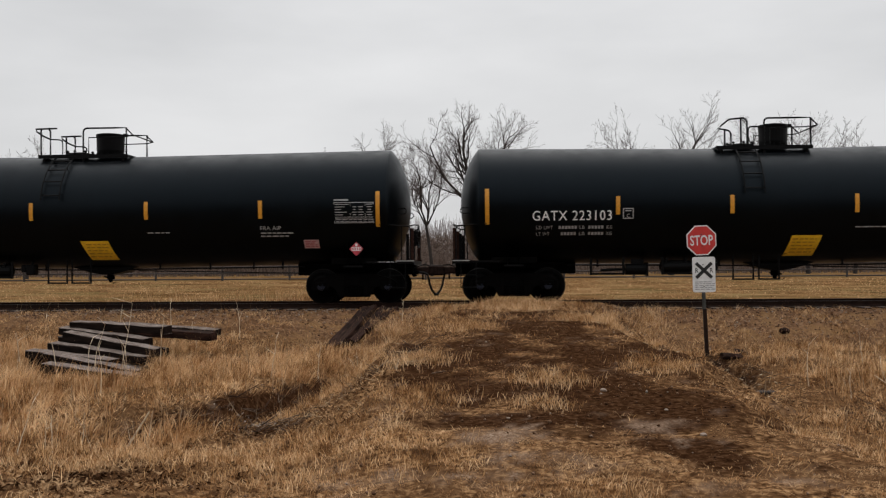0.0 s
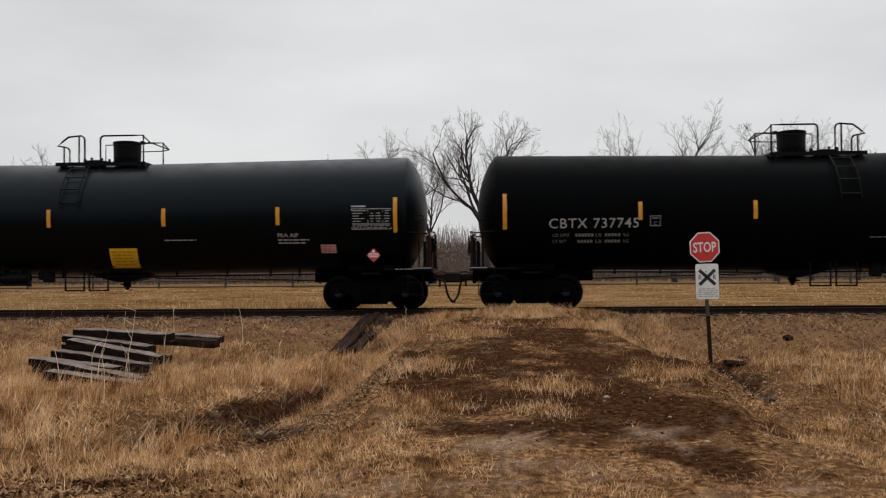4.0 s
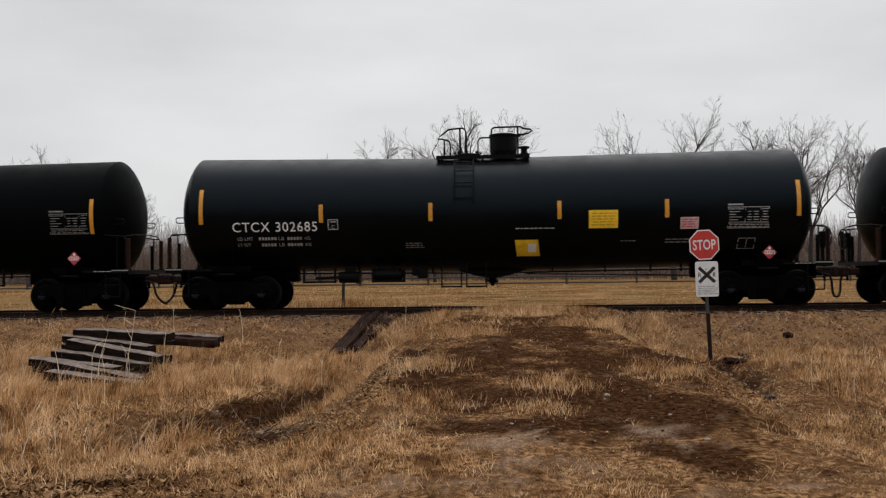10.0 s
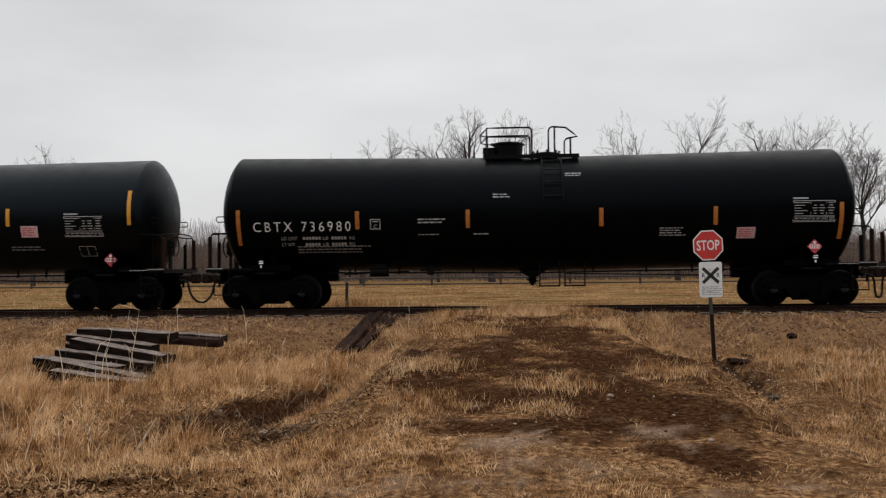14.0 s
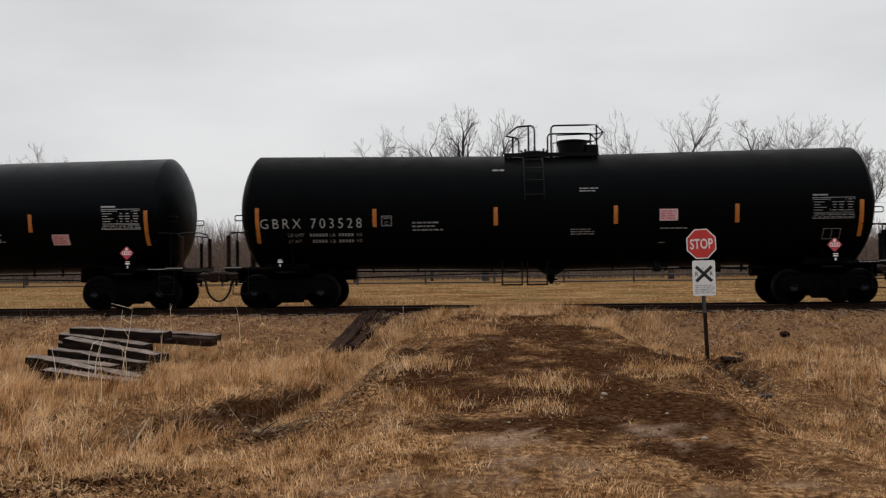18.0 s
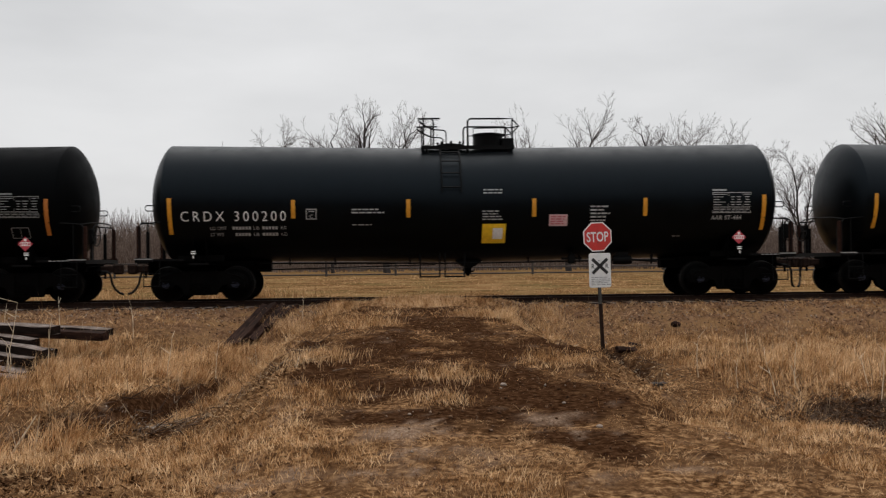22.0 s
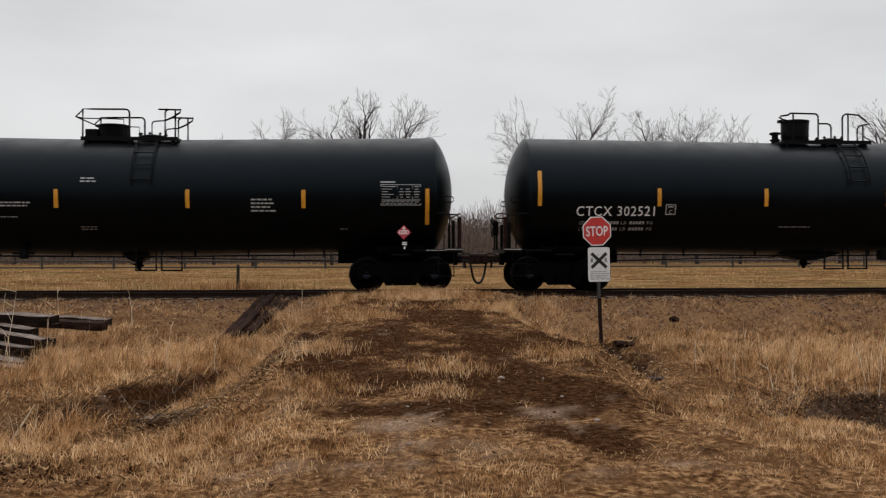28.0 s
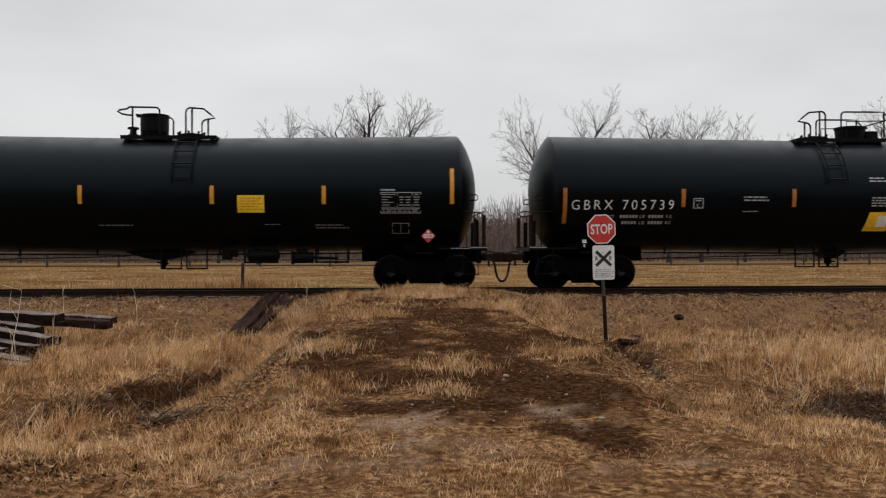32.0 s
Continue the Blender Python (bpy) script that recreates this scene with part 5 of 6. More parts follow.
# ---------------------------------------------------------------- the crossing's sign
def crossing_sign():
    root = tagged(new("crossing_sign"), "red stop sign and white crossbuck panel on a steel post", "road sign")
    root.matrix_basis = pose(4.38, 15.2 * PACE, -0.22, 0, -2.4, 4)

    def post(bm):
        for x, sx in ((-0.020, 0.006), (0.020, 0.006)):
            box(bm, (x, 0.02, 1.28), (sx, 0.04, 2.62))
        box(bm, (0, 0.0, 1.28), (0.044, 0.006, 2.62))
        for s in (-1, 1):
            box(bm, (s * 0.029, 0.038, 1.28), (0.018, 0.005, 2.62))

    def disc(r, y0, y1):
        def build(bm):
            prof = [(r * math.cos(math.tau * (k + 0.5) / 8), r * math.sin(math.tau * (k + 0.5) / 8)) for k in range(8)]
            f = [bm.verts.new((a, y0, b)) for a, b in prof]
            g = [bm.verts.new((a, y1, b)) for a, b in prof]
            bm.faces.new(f), bm.faces.new(g[::-1])
            for k in range(8):
                bm.faces.new((f[k], f[(k + 1) % 8], g[(k + 1) % 8], g[k]))
            bmesh.ops.recalc_face_normals(bm, faces=bm.faces)
        return build

    part("post_sleeve", mesh("sign_sleeve", lambda bm: [box(bm, (x, 0.018, 0.42), (0.007, 0.055, 0.95)) for x in (-0.029, 0.029)] + [box(bm, (0, -0.008, 0.42), (0.064, 0.006, 0.95), bevel=0.0)], RAILSTEEL), root, label="dark rusted sleeve round the post foot")
    part("post", mesh("sign_post", post, GALV), root, label="thin grey steel channel post")
    stop = part("stop_plate", mesh("stop_plate", disc(0.330, -0.013, -0.010), SIGNWHITE), root, pose(0, 0, 2.30), "red octagonal stop plate")
    part("red_face", mesh("stop_red", disc(0.303, -0.0165, -0.0135), SIGNRED), stop)
    co, faces = letters("STOP", 0.47, 0.21, 1.02, 0.018)
    me = bpy.data.meshes.new("stop_word")
    me.from_pydata([(u - 0.235, -0.019, v - 0.105) for u, v, _ in co], [], faces)
    me.materials.append(SIGNWHITE)
    part("stop_lettering", me, stop)

    def panel(bm):
        prof = [(sx * (0.235 - 0.04) + 0.04 * math.cos(radians(a)), sz * (0.36 - 0.04) + 0.04 * math.sin(radians(a))) for sx, sz, a0 in ((1, 1, 0), (-1, 1, 90), (-1, -1, 180), (1, -1, 270)) for a in (a0, a0 + 45, a0 + 90)]
        f = [bm.verts.new((a, -0.014, b)) for a, b in prof]
        g = [bm.verts.new((a, -0.010, b)) for a, b in prof]
        bm.faces.new(f), bm.faces.new(g[::-1])
        for k in range(len(prof)):
            bm.faces.new((f[k], f[(k + 1) % len(prof)], g[(k + 1) % len(prof)], g[k]))
        bmesh.ops.recalc_face_normals(bm, faces=bm.faces)

    def bars_x(bm):
        for a in (43, -43):
            box(bm, (0, -0.018, 0.085), (0.44, 0.003, 0.066), ry=a)

    buck = part("crossbuck_panel", mesh("buck_panel", panel, SIGNWHITE), root, pose(0.015, 0, 1.60, 0, 1.5, 0), "white panel with a black crossbuck")
    part("black_cross", mesh("buck_cross", bars_x, SIGNBLACK), buck)
    for x in (-0.15, 0.15):
        co, faces = letters("R", 0.065, 0.095, 1, 0.012)
        me = bpy.data.meshes.new("buck_letter")
        me.from_pydata([(u + x - 0.027, -0.0155, v + 0.038) for u, v, _ in co], [], faces)
        me.materials.append(SIGNBLACK)
        part("crossbuck_letter", me, buck)

    def fine_print(bm):
        rnd = random.Random(3)
        for k in range(5):
            u = -0.19
            while u < 0.17:
                ln = rnd.uniform(0.04, 0.11)
                box(bm, (u + ln / 2, -0.0155, -0.15 - 0.038 * k), (ln, 0.002, 0.019))
                u += ln + 0.02

    tagged(part("small_print", mesh("buck_print", fine_print, GREY), buck), kind="stuff")
    for z in (2.42, 2.18, 1.80, 1.36):
        part("bolt", mesh("sign_bolt", lambda bm: rod(bm, (0, -0.028, 0), (0, 0.0, 0), 0.012, 6), GALV), root, pose(0, 0, z))


crossing_sign()


# ---------------------------------------------------------------- old crossties
def old_tie_mesh(k, wood=None):
    wood = wood or TIEWOOD

    def build(bm):
        rnd = random.Random(40 + k)
        n = 7
        rings = []
        for i in range(n):
            x = -1.28 + 2.56 * i / (n - 1)
            w, h = 0.112 + rnd.uniform(-0.010, 0.008), 0.088 + rnd.uniform(-0.012, 0.006)
            c = 0.012
            rings.append([bm.verts.new((x + rnd.uniform(-0.02, 0.02) * (i in (0, n - 1)), y + rnd.uniform(-0.006, 0.006), z + rnd.uniform(-0.006, 0.006)))
                          for y, z in ((-w, -h + c), (-w + c, -h), (w - c, -h), (w, -h + c), (w, h - c), (w - c, h), (-w + c, h), (-w, h - c))])
        for p, q in zip(rings, rings[1:]):
            for j in range(8):
                bm.faces.new((p[j], p[(j + 1) % 8], q[(j + 1) % 8], q[j]))
        bm.faces.new(rings[0]), bm.faces.new(rings[-1])
        bmesh.ops.recalc_face_normals(bm, faces=bm.faces)
    return mesh("old_tie%d%s" % (k, wood.name), build, wood)


def old_tie(x, y, top, rz, ry=0.0, rx=0.0, k=0, wood=None, group="stacked old crossties", label="weathered grey wooden crosstie lying in a rough stack"):
    ob = tagged(new("crosstie", old_tie_mesh(k % 4, wood)), label, "railroad tie", group)
    ob.matrix_basis = pose(x, y * PACE, top - 0.088) @ pose(0, 0, 0, 7 + rx) @ pose(0, 0, 0, 0, ry, 1.2 * rz) @ Matrix.Diagonal((1, 1, 0.9, 1))


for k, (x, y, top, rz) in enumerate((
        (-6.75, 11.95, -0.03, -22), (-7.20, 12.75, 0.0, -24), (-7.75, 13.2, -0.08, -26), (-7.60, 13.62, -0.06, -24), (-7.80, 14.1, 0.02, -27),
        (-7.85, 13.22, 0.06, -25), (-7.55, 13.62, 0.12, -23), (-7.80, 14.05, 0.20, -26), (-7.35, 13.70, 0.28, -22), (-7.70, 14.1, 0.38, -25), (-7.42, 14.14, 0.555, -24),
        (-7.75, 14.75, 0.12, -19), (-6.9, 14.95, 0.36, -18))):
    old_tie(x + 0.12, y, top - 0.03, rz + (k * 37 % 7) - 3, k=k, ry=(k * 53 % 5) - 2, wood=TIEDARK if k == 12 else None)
old_tie(-7.35, 16.55, 0.27, -14, 0, 2, 1, label="weathered wooden crosstie lying on the ballast slope")
for k, (x0, y0, z0, x1, y1, z1, roll) in enumerate(((-3.66, 16.2, -0.27, -3.22, 18.72, 0.50, 20), (-3.44, 16.35, -0.22, -3.0, 18.70, 0.53, -15), (-3.18, 16.65, -0.15, -2.76, 18.76, 0.50, 30), (-2.95, 17.25, 0.04, -2.48, 18.85, 0.48, -10))):
    d = Vector((x1 - x0, (y1 - y0) * PACE, z1 - z0))
    m = Matrix.Translation(((x0 + x1) / 2, (y0 + y1) / 2 * PACE, (z0 + z1) / 2)) @ d.to_track_quat("X", "Z").to_matrix().to_4x4() @ pose(0, 0, 0, roll) @ Matrix.Diagonal((d.length / 2.56, 0.8, 0.85, 1))
    ob = tagged(new("crosstie", old_tie_mesh(k, TIEDARK)), "dark rotting crosstie sloping down from the rail", "railroad tie", "crossties on the ballast slope")
    ob.matrix_basis = m


# ---------------------------------------------------------------- fence, stake, trees
def fence():
    root = tagged(new("field_fence"), "dark post and rail fence at the far edge of the field", "fence")

    def post(bm):
        rod(bm, (0, 0, -0.2), (0, 0, 1.12), 0.075, 8)

    def bar(bm):
        rod(bm, (-2.25, 0, 0), (2.25, 0, 0), 0.045, 6)

    for k in range(-16, 22):
        x = -22.3 + 4.5 * (k + 5)
        z = float(land(x, 48))
        part("post", mesh("fence_post", post, FENCEPIPE), root, pose(x, 48 * PACE, z))
        for h in (0.10, 0.50, 0.92):
            part("rail", mesh("fence_rail", bar, FENCEPIPE), root, pose(x + 2.25, 48 * PACE, z + h))


fence()
stake = tagged(new("marker_stake", mesh("stake", lambda bm: box(bm, (0, 0, 0.5), (0.10, 0.06, 1.1), bevel=0.008), FENCEPIPE)), "dark narrow marker stake standing in tall grass", "stake")
stake.matrix_basis = pose(-4.97, 24.0 * PACE, 0.22, 0, 1, 0)


def tubes(name, segs, material, n=4):
    """Tapered sticks from rows of two ends and two radii."""
    s = np.array(segs)
    a, b, ra, rb = s[:, 0:3], s[:, 3:6], s[:, 6], s[:, 7]
    d = b - a
    d /= np.linalg.norm(d, axis=1, keepdims=True) + 1e-9
    ref = np.where(np.abs(d[:, 2:3]) > 0.9, np.array([[1.0, 0, 0]]), np.array([[0, 0, 1.0]]))
    u = np.cross(d, ref)
    u /= np.linalg.norm(u, axis=1, keepdims=True) + 1e-9
    v = np.cross(d, u)
    V = np.empty((len(s), 2 * n, 3))
    for k in range(n):
        c, w = math.cos(math.tau * k / n), math.sin(math.tau * k / n)
        V[:, k] = a + (u * c + v * w) * ra[:, None]
        V[:, n + k] = b + (u * c + v * w) * rb[:, None]
    t = []
    for k in range(n):
        q = (k + 1) % n
        t += [(k, q, n + q), (k, n + q, n + k)]
    tris = (np.arange(len(s))[:, None, None] * 2 * n + np.array(t)[None]).reshape(-1, 3)
    return arrays(name, V.reshape(-1, 3), tris, material)


def laid(segs):
    """Sticks given in paces down the plan, brought to metres."""
    s = np.array(segs, float)
    s[:, [1, 4]] *= PACE
    return s


def bare_tree(seed, height, wide=1.0, fork=0.3, dense=1.0, trunk=0.28):
    """Limbs and fine twigs of a leafless tree: a forked trunk, winding limbs that spread upwards, twigs at their ends."""
    rnd = random.Random(seed)
    limbs, twigs = [], []

    def aside(d, angle):
        side = d.orthogonal().normalized()
        side.rotate(Matrix.Rotation(rnd.uniform(0, math.tau), 3, d))
        return (d * math.cos(angle) + side * math.sin(angle)).normalized()

    def branch(q, d, length, r, level):
        n = (5, 8, 5, 4, 3, 2)[level]
        end = 0.72 if level == 0 else 0.30
        for i in range(n):
            bend = 0.03 if level == 0 else 0.17
            up = 0.0 if level == 0 else 0.09
            d = (d + Vector((rnd.gauss(0, bend), rnd.gauss(0, bend), rnd.gauss(0, bend * 0.6) + up))).normalized()
            e = q + d * (length / n)
            r0, r1 = r * (1 - (1 - end) * i / n), r * (1 - (1 - end) * (i + 1) / n)
            (limbs if r0 > 0.030 else twigs).append((*q, *e, max(r0, 0.009), max(r1, 0.006)))
            q, f = e, (i + 1) / n
            if level == 0 or level == 5 or (level == 1 and i == 0):
                continue
            for _ in range(1 + (rnd.random() < 0.40 * dense) if level < 4 else rnd.random() < 0.20 * dense):
                branch(q, aside(d, rnd.uniform(0.4, 0.85)), length * rnd.uniform(0.34, 0.56) * (1.2 - 0.5 * f), r1 * rnd.uniform(0.50, 0.72), level + 1)
        return q, d, r

    q, d, r = branch(Vector((0, 0, -0.3)), Vector((rnd.gauss(0, 0.03), rnd.gauss(0, 0.03), 1)), height * fork + 0.3, trunk, 0)
    n = rnd.choice((4, 4, 5))
    first = rnd.uniform(0, math.tau)
    for k in range(n):
        turn = first + math.tau * (k + rnd.uniform(-0.2, 0.2)) / n
        tilt = (0.12 if k == 0 else rnd.uniform(0.32, 0.62)) * wide
        nd = Vector((math.cos(turn) * math.sin(tilt), math.sin(turn) * math.sin(tilt), math.cos(tilt)))
        branch(q, nd, height * (1 - fork) * (0.9 if k == 0 else rnd.uniform(0.68, 0.88)), trunk * (0.62 if k == 0 else rnd.uniform(0.38, 0.56)), 1)
    k = height / max(s[5] for s in limbs + twigs)
    flat = lambda rows: [tuple(v * k for v in row[:6]) + row[6:] for row in rows]
    return flat(limbs), flat(twigs)


for k, (turn, y, height, wide, fork, dense, trunk) in enumerate((
        (-33.0, 60, 12.4, 0.9, 0.30, 0.8, 0.24), (-26.6, 72, 10.5, 1.2, 0.22, 1.2, 0.2), (-13.4, 66, 10.6, 0.8, 0.35, 0.9, 0.17), (-10.5, 58, 12.6, 1.0, 0.36, 1.0, 0.25),
        (-4.6, 62, 12.0, 0.9, 0.38, 0.9, 0.17), (-0.4, 60, 15.0, 1.05, 0.34, 1.0, 0.34), (13.6, 60, 14.6, 0.95, 0.30, 1.1, 0.28), (16.6, 64, 12.2, 0.9, 0.3, 1.0, 0.2), (20.6, 62, 13.6, 1.1, 0.26, 1.1, 0.28),
        (22.9, 64, 13.9, 0.9, 0.3, 1.0, 0.22), (25.8, 63, 13.2, 0.8, 0.34, 0.9, 0.2), (29.6, 66, 11.8, 1.0, 0.28, 1.0, 0.2), (32.0, 66, 12.0, 0.9, 0.32, 1.0, 0.2), (35.2, 58, 15.4, 1.0, 0.42, 0.8, 0.30),
        (-38.5, 64, 11.0, 1.1, 0.28, 1.0, 0.22), (40.5, 62, 13.0, 1.0, 0.3, 1.0, 0.24))):
    x = y * math.tan(radians(turn))
    stem, crown = bare_tree(100 + k, height - 0.15, 1.04 * wide, fork, dense, trunk)
    tree = tagged(new("tree"), "tall bare grey deciduous tree with fine leafless twigs" if height > 12.5 else "slender bare grey tree with fine leafless twigs", "tree", "bare trees beyond the field")
    tree.matrix_basis = pose(x, y * PACE, 0.68, 0, 0, 40 * k)
    part("trunk", tubes("tree_trunk%d" % k, stem, BARK), tree, label="dark forked trunk and limbs")
    part("crown", tubes("tree_crown%d" % k, crown, TWIGBARK, 3), tree)


def far_brush():
    """Tangled leafless brush and saplings along the far side of the field."""
    rs = np.random.RandomState(12)
    n = 11000
    x = rs.uniform(-105, 120, n)
    y = 68 + 34 * rs.rand(n) ** 1.3
    h = (0.8 + 4.6 * rough(x, y * 0.3, 16, 5) ** 1.5 * (0.35 + rs.rand(n))) * (1 + 0.012 * (y - 68))
    lean = rs.normal(0, 0.16, (n, 2)) * h[:, None]
    base = np.stack([x, PACE * y, np.full(n, 0.6)], 1)
    tip = base + np.stack([lean[:, 0], lean[:, 1], h], 1)
    mid = base + 0.45 * (tip - base)
    side = mid + np.stack([rs.normal(0, 0.4, n) * h * 0.6, rs.normal(0, 0.2, n) * h * 0.5, 0.45 * h], 1)
    r = 0.025 + 0.012 * h * rs.rand(n)
    segs = np.concatenate([np.concatenate([base, tip, r[:, None], 0.25 * r[:, None]], 1), np.concatenate([mid, side, 0.6 * r[:, None], 0.2 * r[:, None]], 1)])
    tagged(new("brush", tubes("far_brush", segs, BRUSH, 3)), "grey-brown leafless brush and saplings beyond the fence", "brush", kind="stuff")
    # a brown tangle of low thicket, and behind it thin saplings painted pale as if in haze
    m = 42000
    bx, by = rs.uniform(-95, 105, m), rs.uniform(82, 104, m)
    top = (2.0 + 5.6 * rough(bx, by * 0.35, 11, 9) ** 1.2) * (0.8 + 0.4 * rough(bx, by, 2.2, 3))
    bz = 0.5 + top * rs.rand(m) ** 0.8
    d = rs.normal(0, 1, (m, 3)) * np.array([0.7, 0.5, 1.0])
    d /= np.linalg.norm(d, axis=1, keepdims=True)
    b0 = np.stack([bx, PACE * by, bz], 1)
    ln = 0.5 + 0.9 * rs.rand(m)
    rr = (0.03 + 0.05 * rs.rand(m))[:, None]
    tagged(new("thicket", tubes("thicket", np.concatenate([b0, b0 + d * ln[:, None], rr, 0.5 * rr], 1), BRUSH, 3)), "dense brown thicket far behind the field", "thicket", kind="stuff")
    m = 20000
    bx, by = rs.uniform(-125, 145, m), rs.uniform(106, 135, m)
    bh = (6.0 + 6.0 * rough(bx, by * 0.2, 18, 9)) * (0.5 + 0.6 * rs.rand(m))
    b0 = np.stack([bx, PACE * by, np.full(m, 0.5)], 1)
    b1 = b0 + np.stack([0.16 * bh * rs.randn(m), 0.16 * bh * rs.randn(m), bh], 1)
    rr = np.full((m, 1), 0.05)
    tagged(new("saplings", tubes("saplings", np.concatenate([b0, b1, rr, 0.4 * rr], 1), HAZEWOOD, 3)), "thin saplings of a far wood, paled by haze in their colour", "saplings", kind="stuff")


far_brush()


def wood_behind():
    """An unseen wood edge, added behind the camera to darken the tanks' reflections and near sides."""
    rs = np.random.RandomState(71)
    m = 9000
    x, y = rs.uniform(-90, 90, m), -24 - 22 * rs.rand(m)
    h = (8 + 7 * rough(x, y, 9, 2)) * (0.35 + 0.65 * rs.rand(m))
    b0 = np.stack([x, y, np.full(m, -0.2)], 1)
    b1 = b0 + np.stack([0.18 * h * rs.randn(m), 0.18 * h * rs.randn(m), h], 1)
    r = np.full((m, 1), 0.11)
    tagged(new("unseen_wood_edge", tubes("unseen_wood_edge", np.concatenate([b0, b1, r, 0.5 * r], 1), BARK, 3)), "unseen leafless wood edge, added to darken reflections", "wood", kind="structure")


wood_behind()


# ---------------------------------------------------------------- stones
def stones(name, x, y, size, seed, material, label, lift=0.2):
    rs = np.random.RandomState(seed)
    n = len(x)
    base = np.array([(1, 0, 0), (-1, 0, 0), (0, 1, 0), (0, -1, 0), (0, 0, 1), (0, 0, -1)], float)
    tri = np.array([(0, 2, 4), (2, 1, 4), (1, 3, 4), (3, 0, 4), (2, 0, 5), (1, 2, 5), (3, 1, 5), (0, 3, 5)])
    V = base[None] * (0.6 + 0.6 * rs.rand(n, 6, 1)) * size[:, None, None] * (0.7 + 0.6 * rs.rand(n, 1, 3))
    a = rs.rand(n) * math.tau
    c, s = np.cos(a)[:, None], np.sin(a)[:, None]
    X, Y, Z = V[..., 0] * c - V[..., 1] * s, V[..., 0] * s + V[..., 1] * c, V[..., 2] * 0.75
    X, Z = X * 0.94 + Z * 0.3, Z - X * 0.3
    P = np.stack([X + x[:, None], Y + PACE * y[:, None], Z + (land(x, y) + lift * size)[:, None]], -1)
    tris = (np.arange(n)[:, None, None] * 6 + tri[None]).reshape(-1, 3)
    tagged(new(name, arrays(name, P.reshape(-1, 3), tris, material)), label, "stones", kind="stuff")


rs = np.random.RandomState(21)
bx, by = rs.uniform(-19, 22, 15000), np.concatenate([rs.normal(18.3, 0.75, 11500), rs.uniform(19.3, 22.6, 3500)])
keep = (np.abs(bx - 0.7) > 1.9) | (rs.rand(15000) < 0.06)
keep &= (np.abs(PACE * by - TRACK + 0.7525) > 0.12) & (np.abs(PACE * by - TRACK - 0.7525) > 0.12)
stones("ballast", bx[keep], by[keep], (0.014 + 0.028 * rs.rand(15000) ** 2)[keep], 1, STONE, "brown-grey crushed stone ballast along the track")
gx, gy = rs.uniform(-2.2, 4.2, 1500), 5.0 + 11 * rs.rand(1500) ** 1.3
stones("gravel", gx, gy, 0.005 + 0.016 * rs.rand(1500) ** 5, 2, STONE, "scattered small stones on the dirt ramp", 0.5)
cx, cy = rs.uniform(-3.2, 4.6, 9000), 5.0 + 12 * rs.rand(9000) ** 1.2
keep = rs.rand(9000) < 0.6 * dirt(cx, cy)
stones("soil_crumbs", cx[keep], cy[keep], (0.006 + 0.020 * rs.rand(9000) ** 3)[keep], 3, SOIL, "crumbled dark brown soil on the ramp", 0.3)
for x, y, s in ((1.25, 8.35, 0.04), (1.85, 6.55, 0.032), (1.75, 7.5, 0.022), (1.2, 8.2, 0.018), (0.15, 7.1, 0.018)):
    def pebble(bm, s=s):
        bmesh.ops.create_icosphere(bm, subdivisions=2, radius=s)
        for v in bm.verts:
            v.co = v.co * (1 + 0.35 * noise.noise(v.co * 18)) * 1.0
            v.co.z *= 0.6
    stone = tagged(new("stone", mesh("stone_%g" % s, pebble, STONE)), "pale loose stone on the dirt ramp", "stone", "loose stones on the ramp")
    stone.matrix_basis = pose(x, y * PACE, float(land(x, y)) + s * 0.3, 0, 0, 60 * x)


# ---------------------------------------------------------------- grass
def blades(name, x, y, height, width, lay, seed, material, label, category="grass", sink=0.01, curl=0.5, away=None):
    """Single blades: each a bent, tapering strip. lay: how far it leans, 0 upright to 1 flat; away: the way it leans."""
    rs = np.random.RandomState(seed)
    n = len(x)
    a, f = rs.rand(n) * math.tau, rs.rand(n) * math.tau
    if away is not None:
        a = away
    lean = np.clip(lay + rs.normal(0, 0.16, n), 0, 1.25)
    p0 = np.stack([x, PACE * y, land(x, y) - sink], 1)
    d1 = np.stack([np.cos(a) * np.sin(lean), np.sin(a) * np.sin(lean), np.cos(lean)], 1)
    l2 = lean + curl * rs.rand(n)
    d2 = np.stack([np.cos(a) * np.sin(l2), np.sin(a) * np.sin(l2), np.cos(l2)], 1)
    p1 = p0 + d1 * (0.55 * height)[:, None]
    p2 = p1 + d2 * (0.45 * height)[:, None]
    w = np.stack([np.cos(f), np.sin(f), np.zeros(n)], 1) * (width / 2)[:, None]
    V = np.stack([p0 - w, p0 + w, p1 - 0.75 * w, p1 + 0.75 * w, p2], 1)
    t = np.array([(0, 1, 3), (0, 3, 2), (2, 3, 4)])
    tris = (np.arange(n)[:, None, None] * 5 + t[None]).reshape(-1, 3)
    tagged(new(name, arrays(name, V.reshape(-1, 3), tris, material)), label, category, kind="stuff")


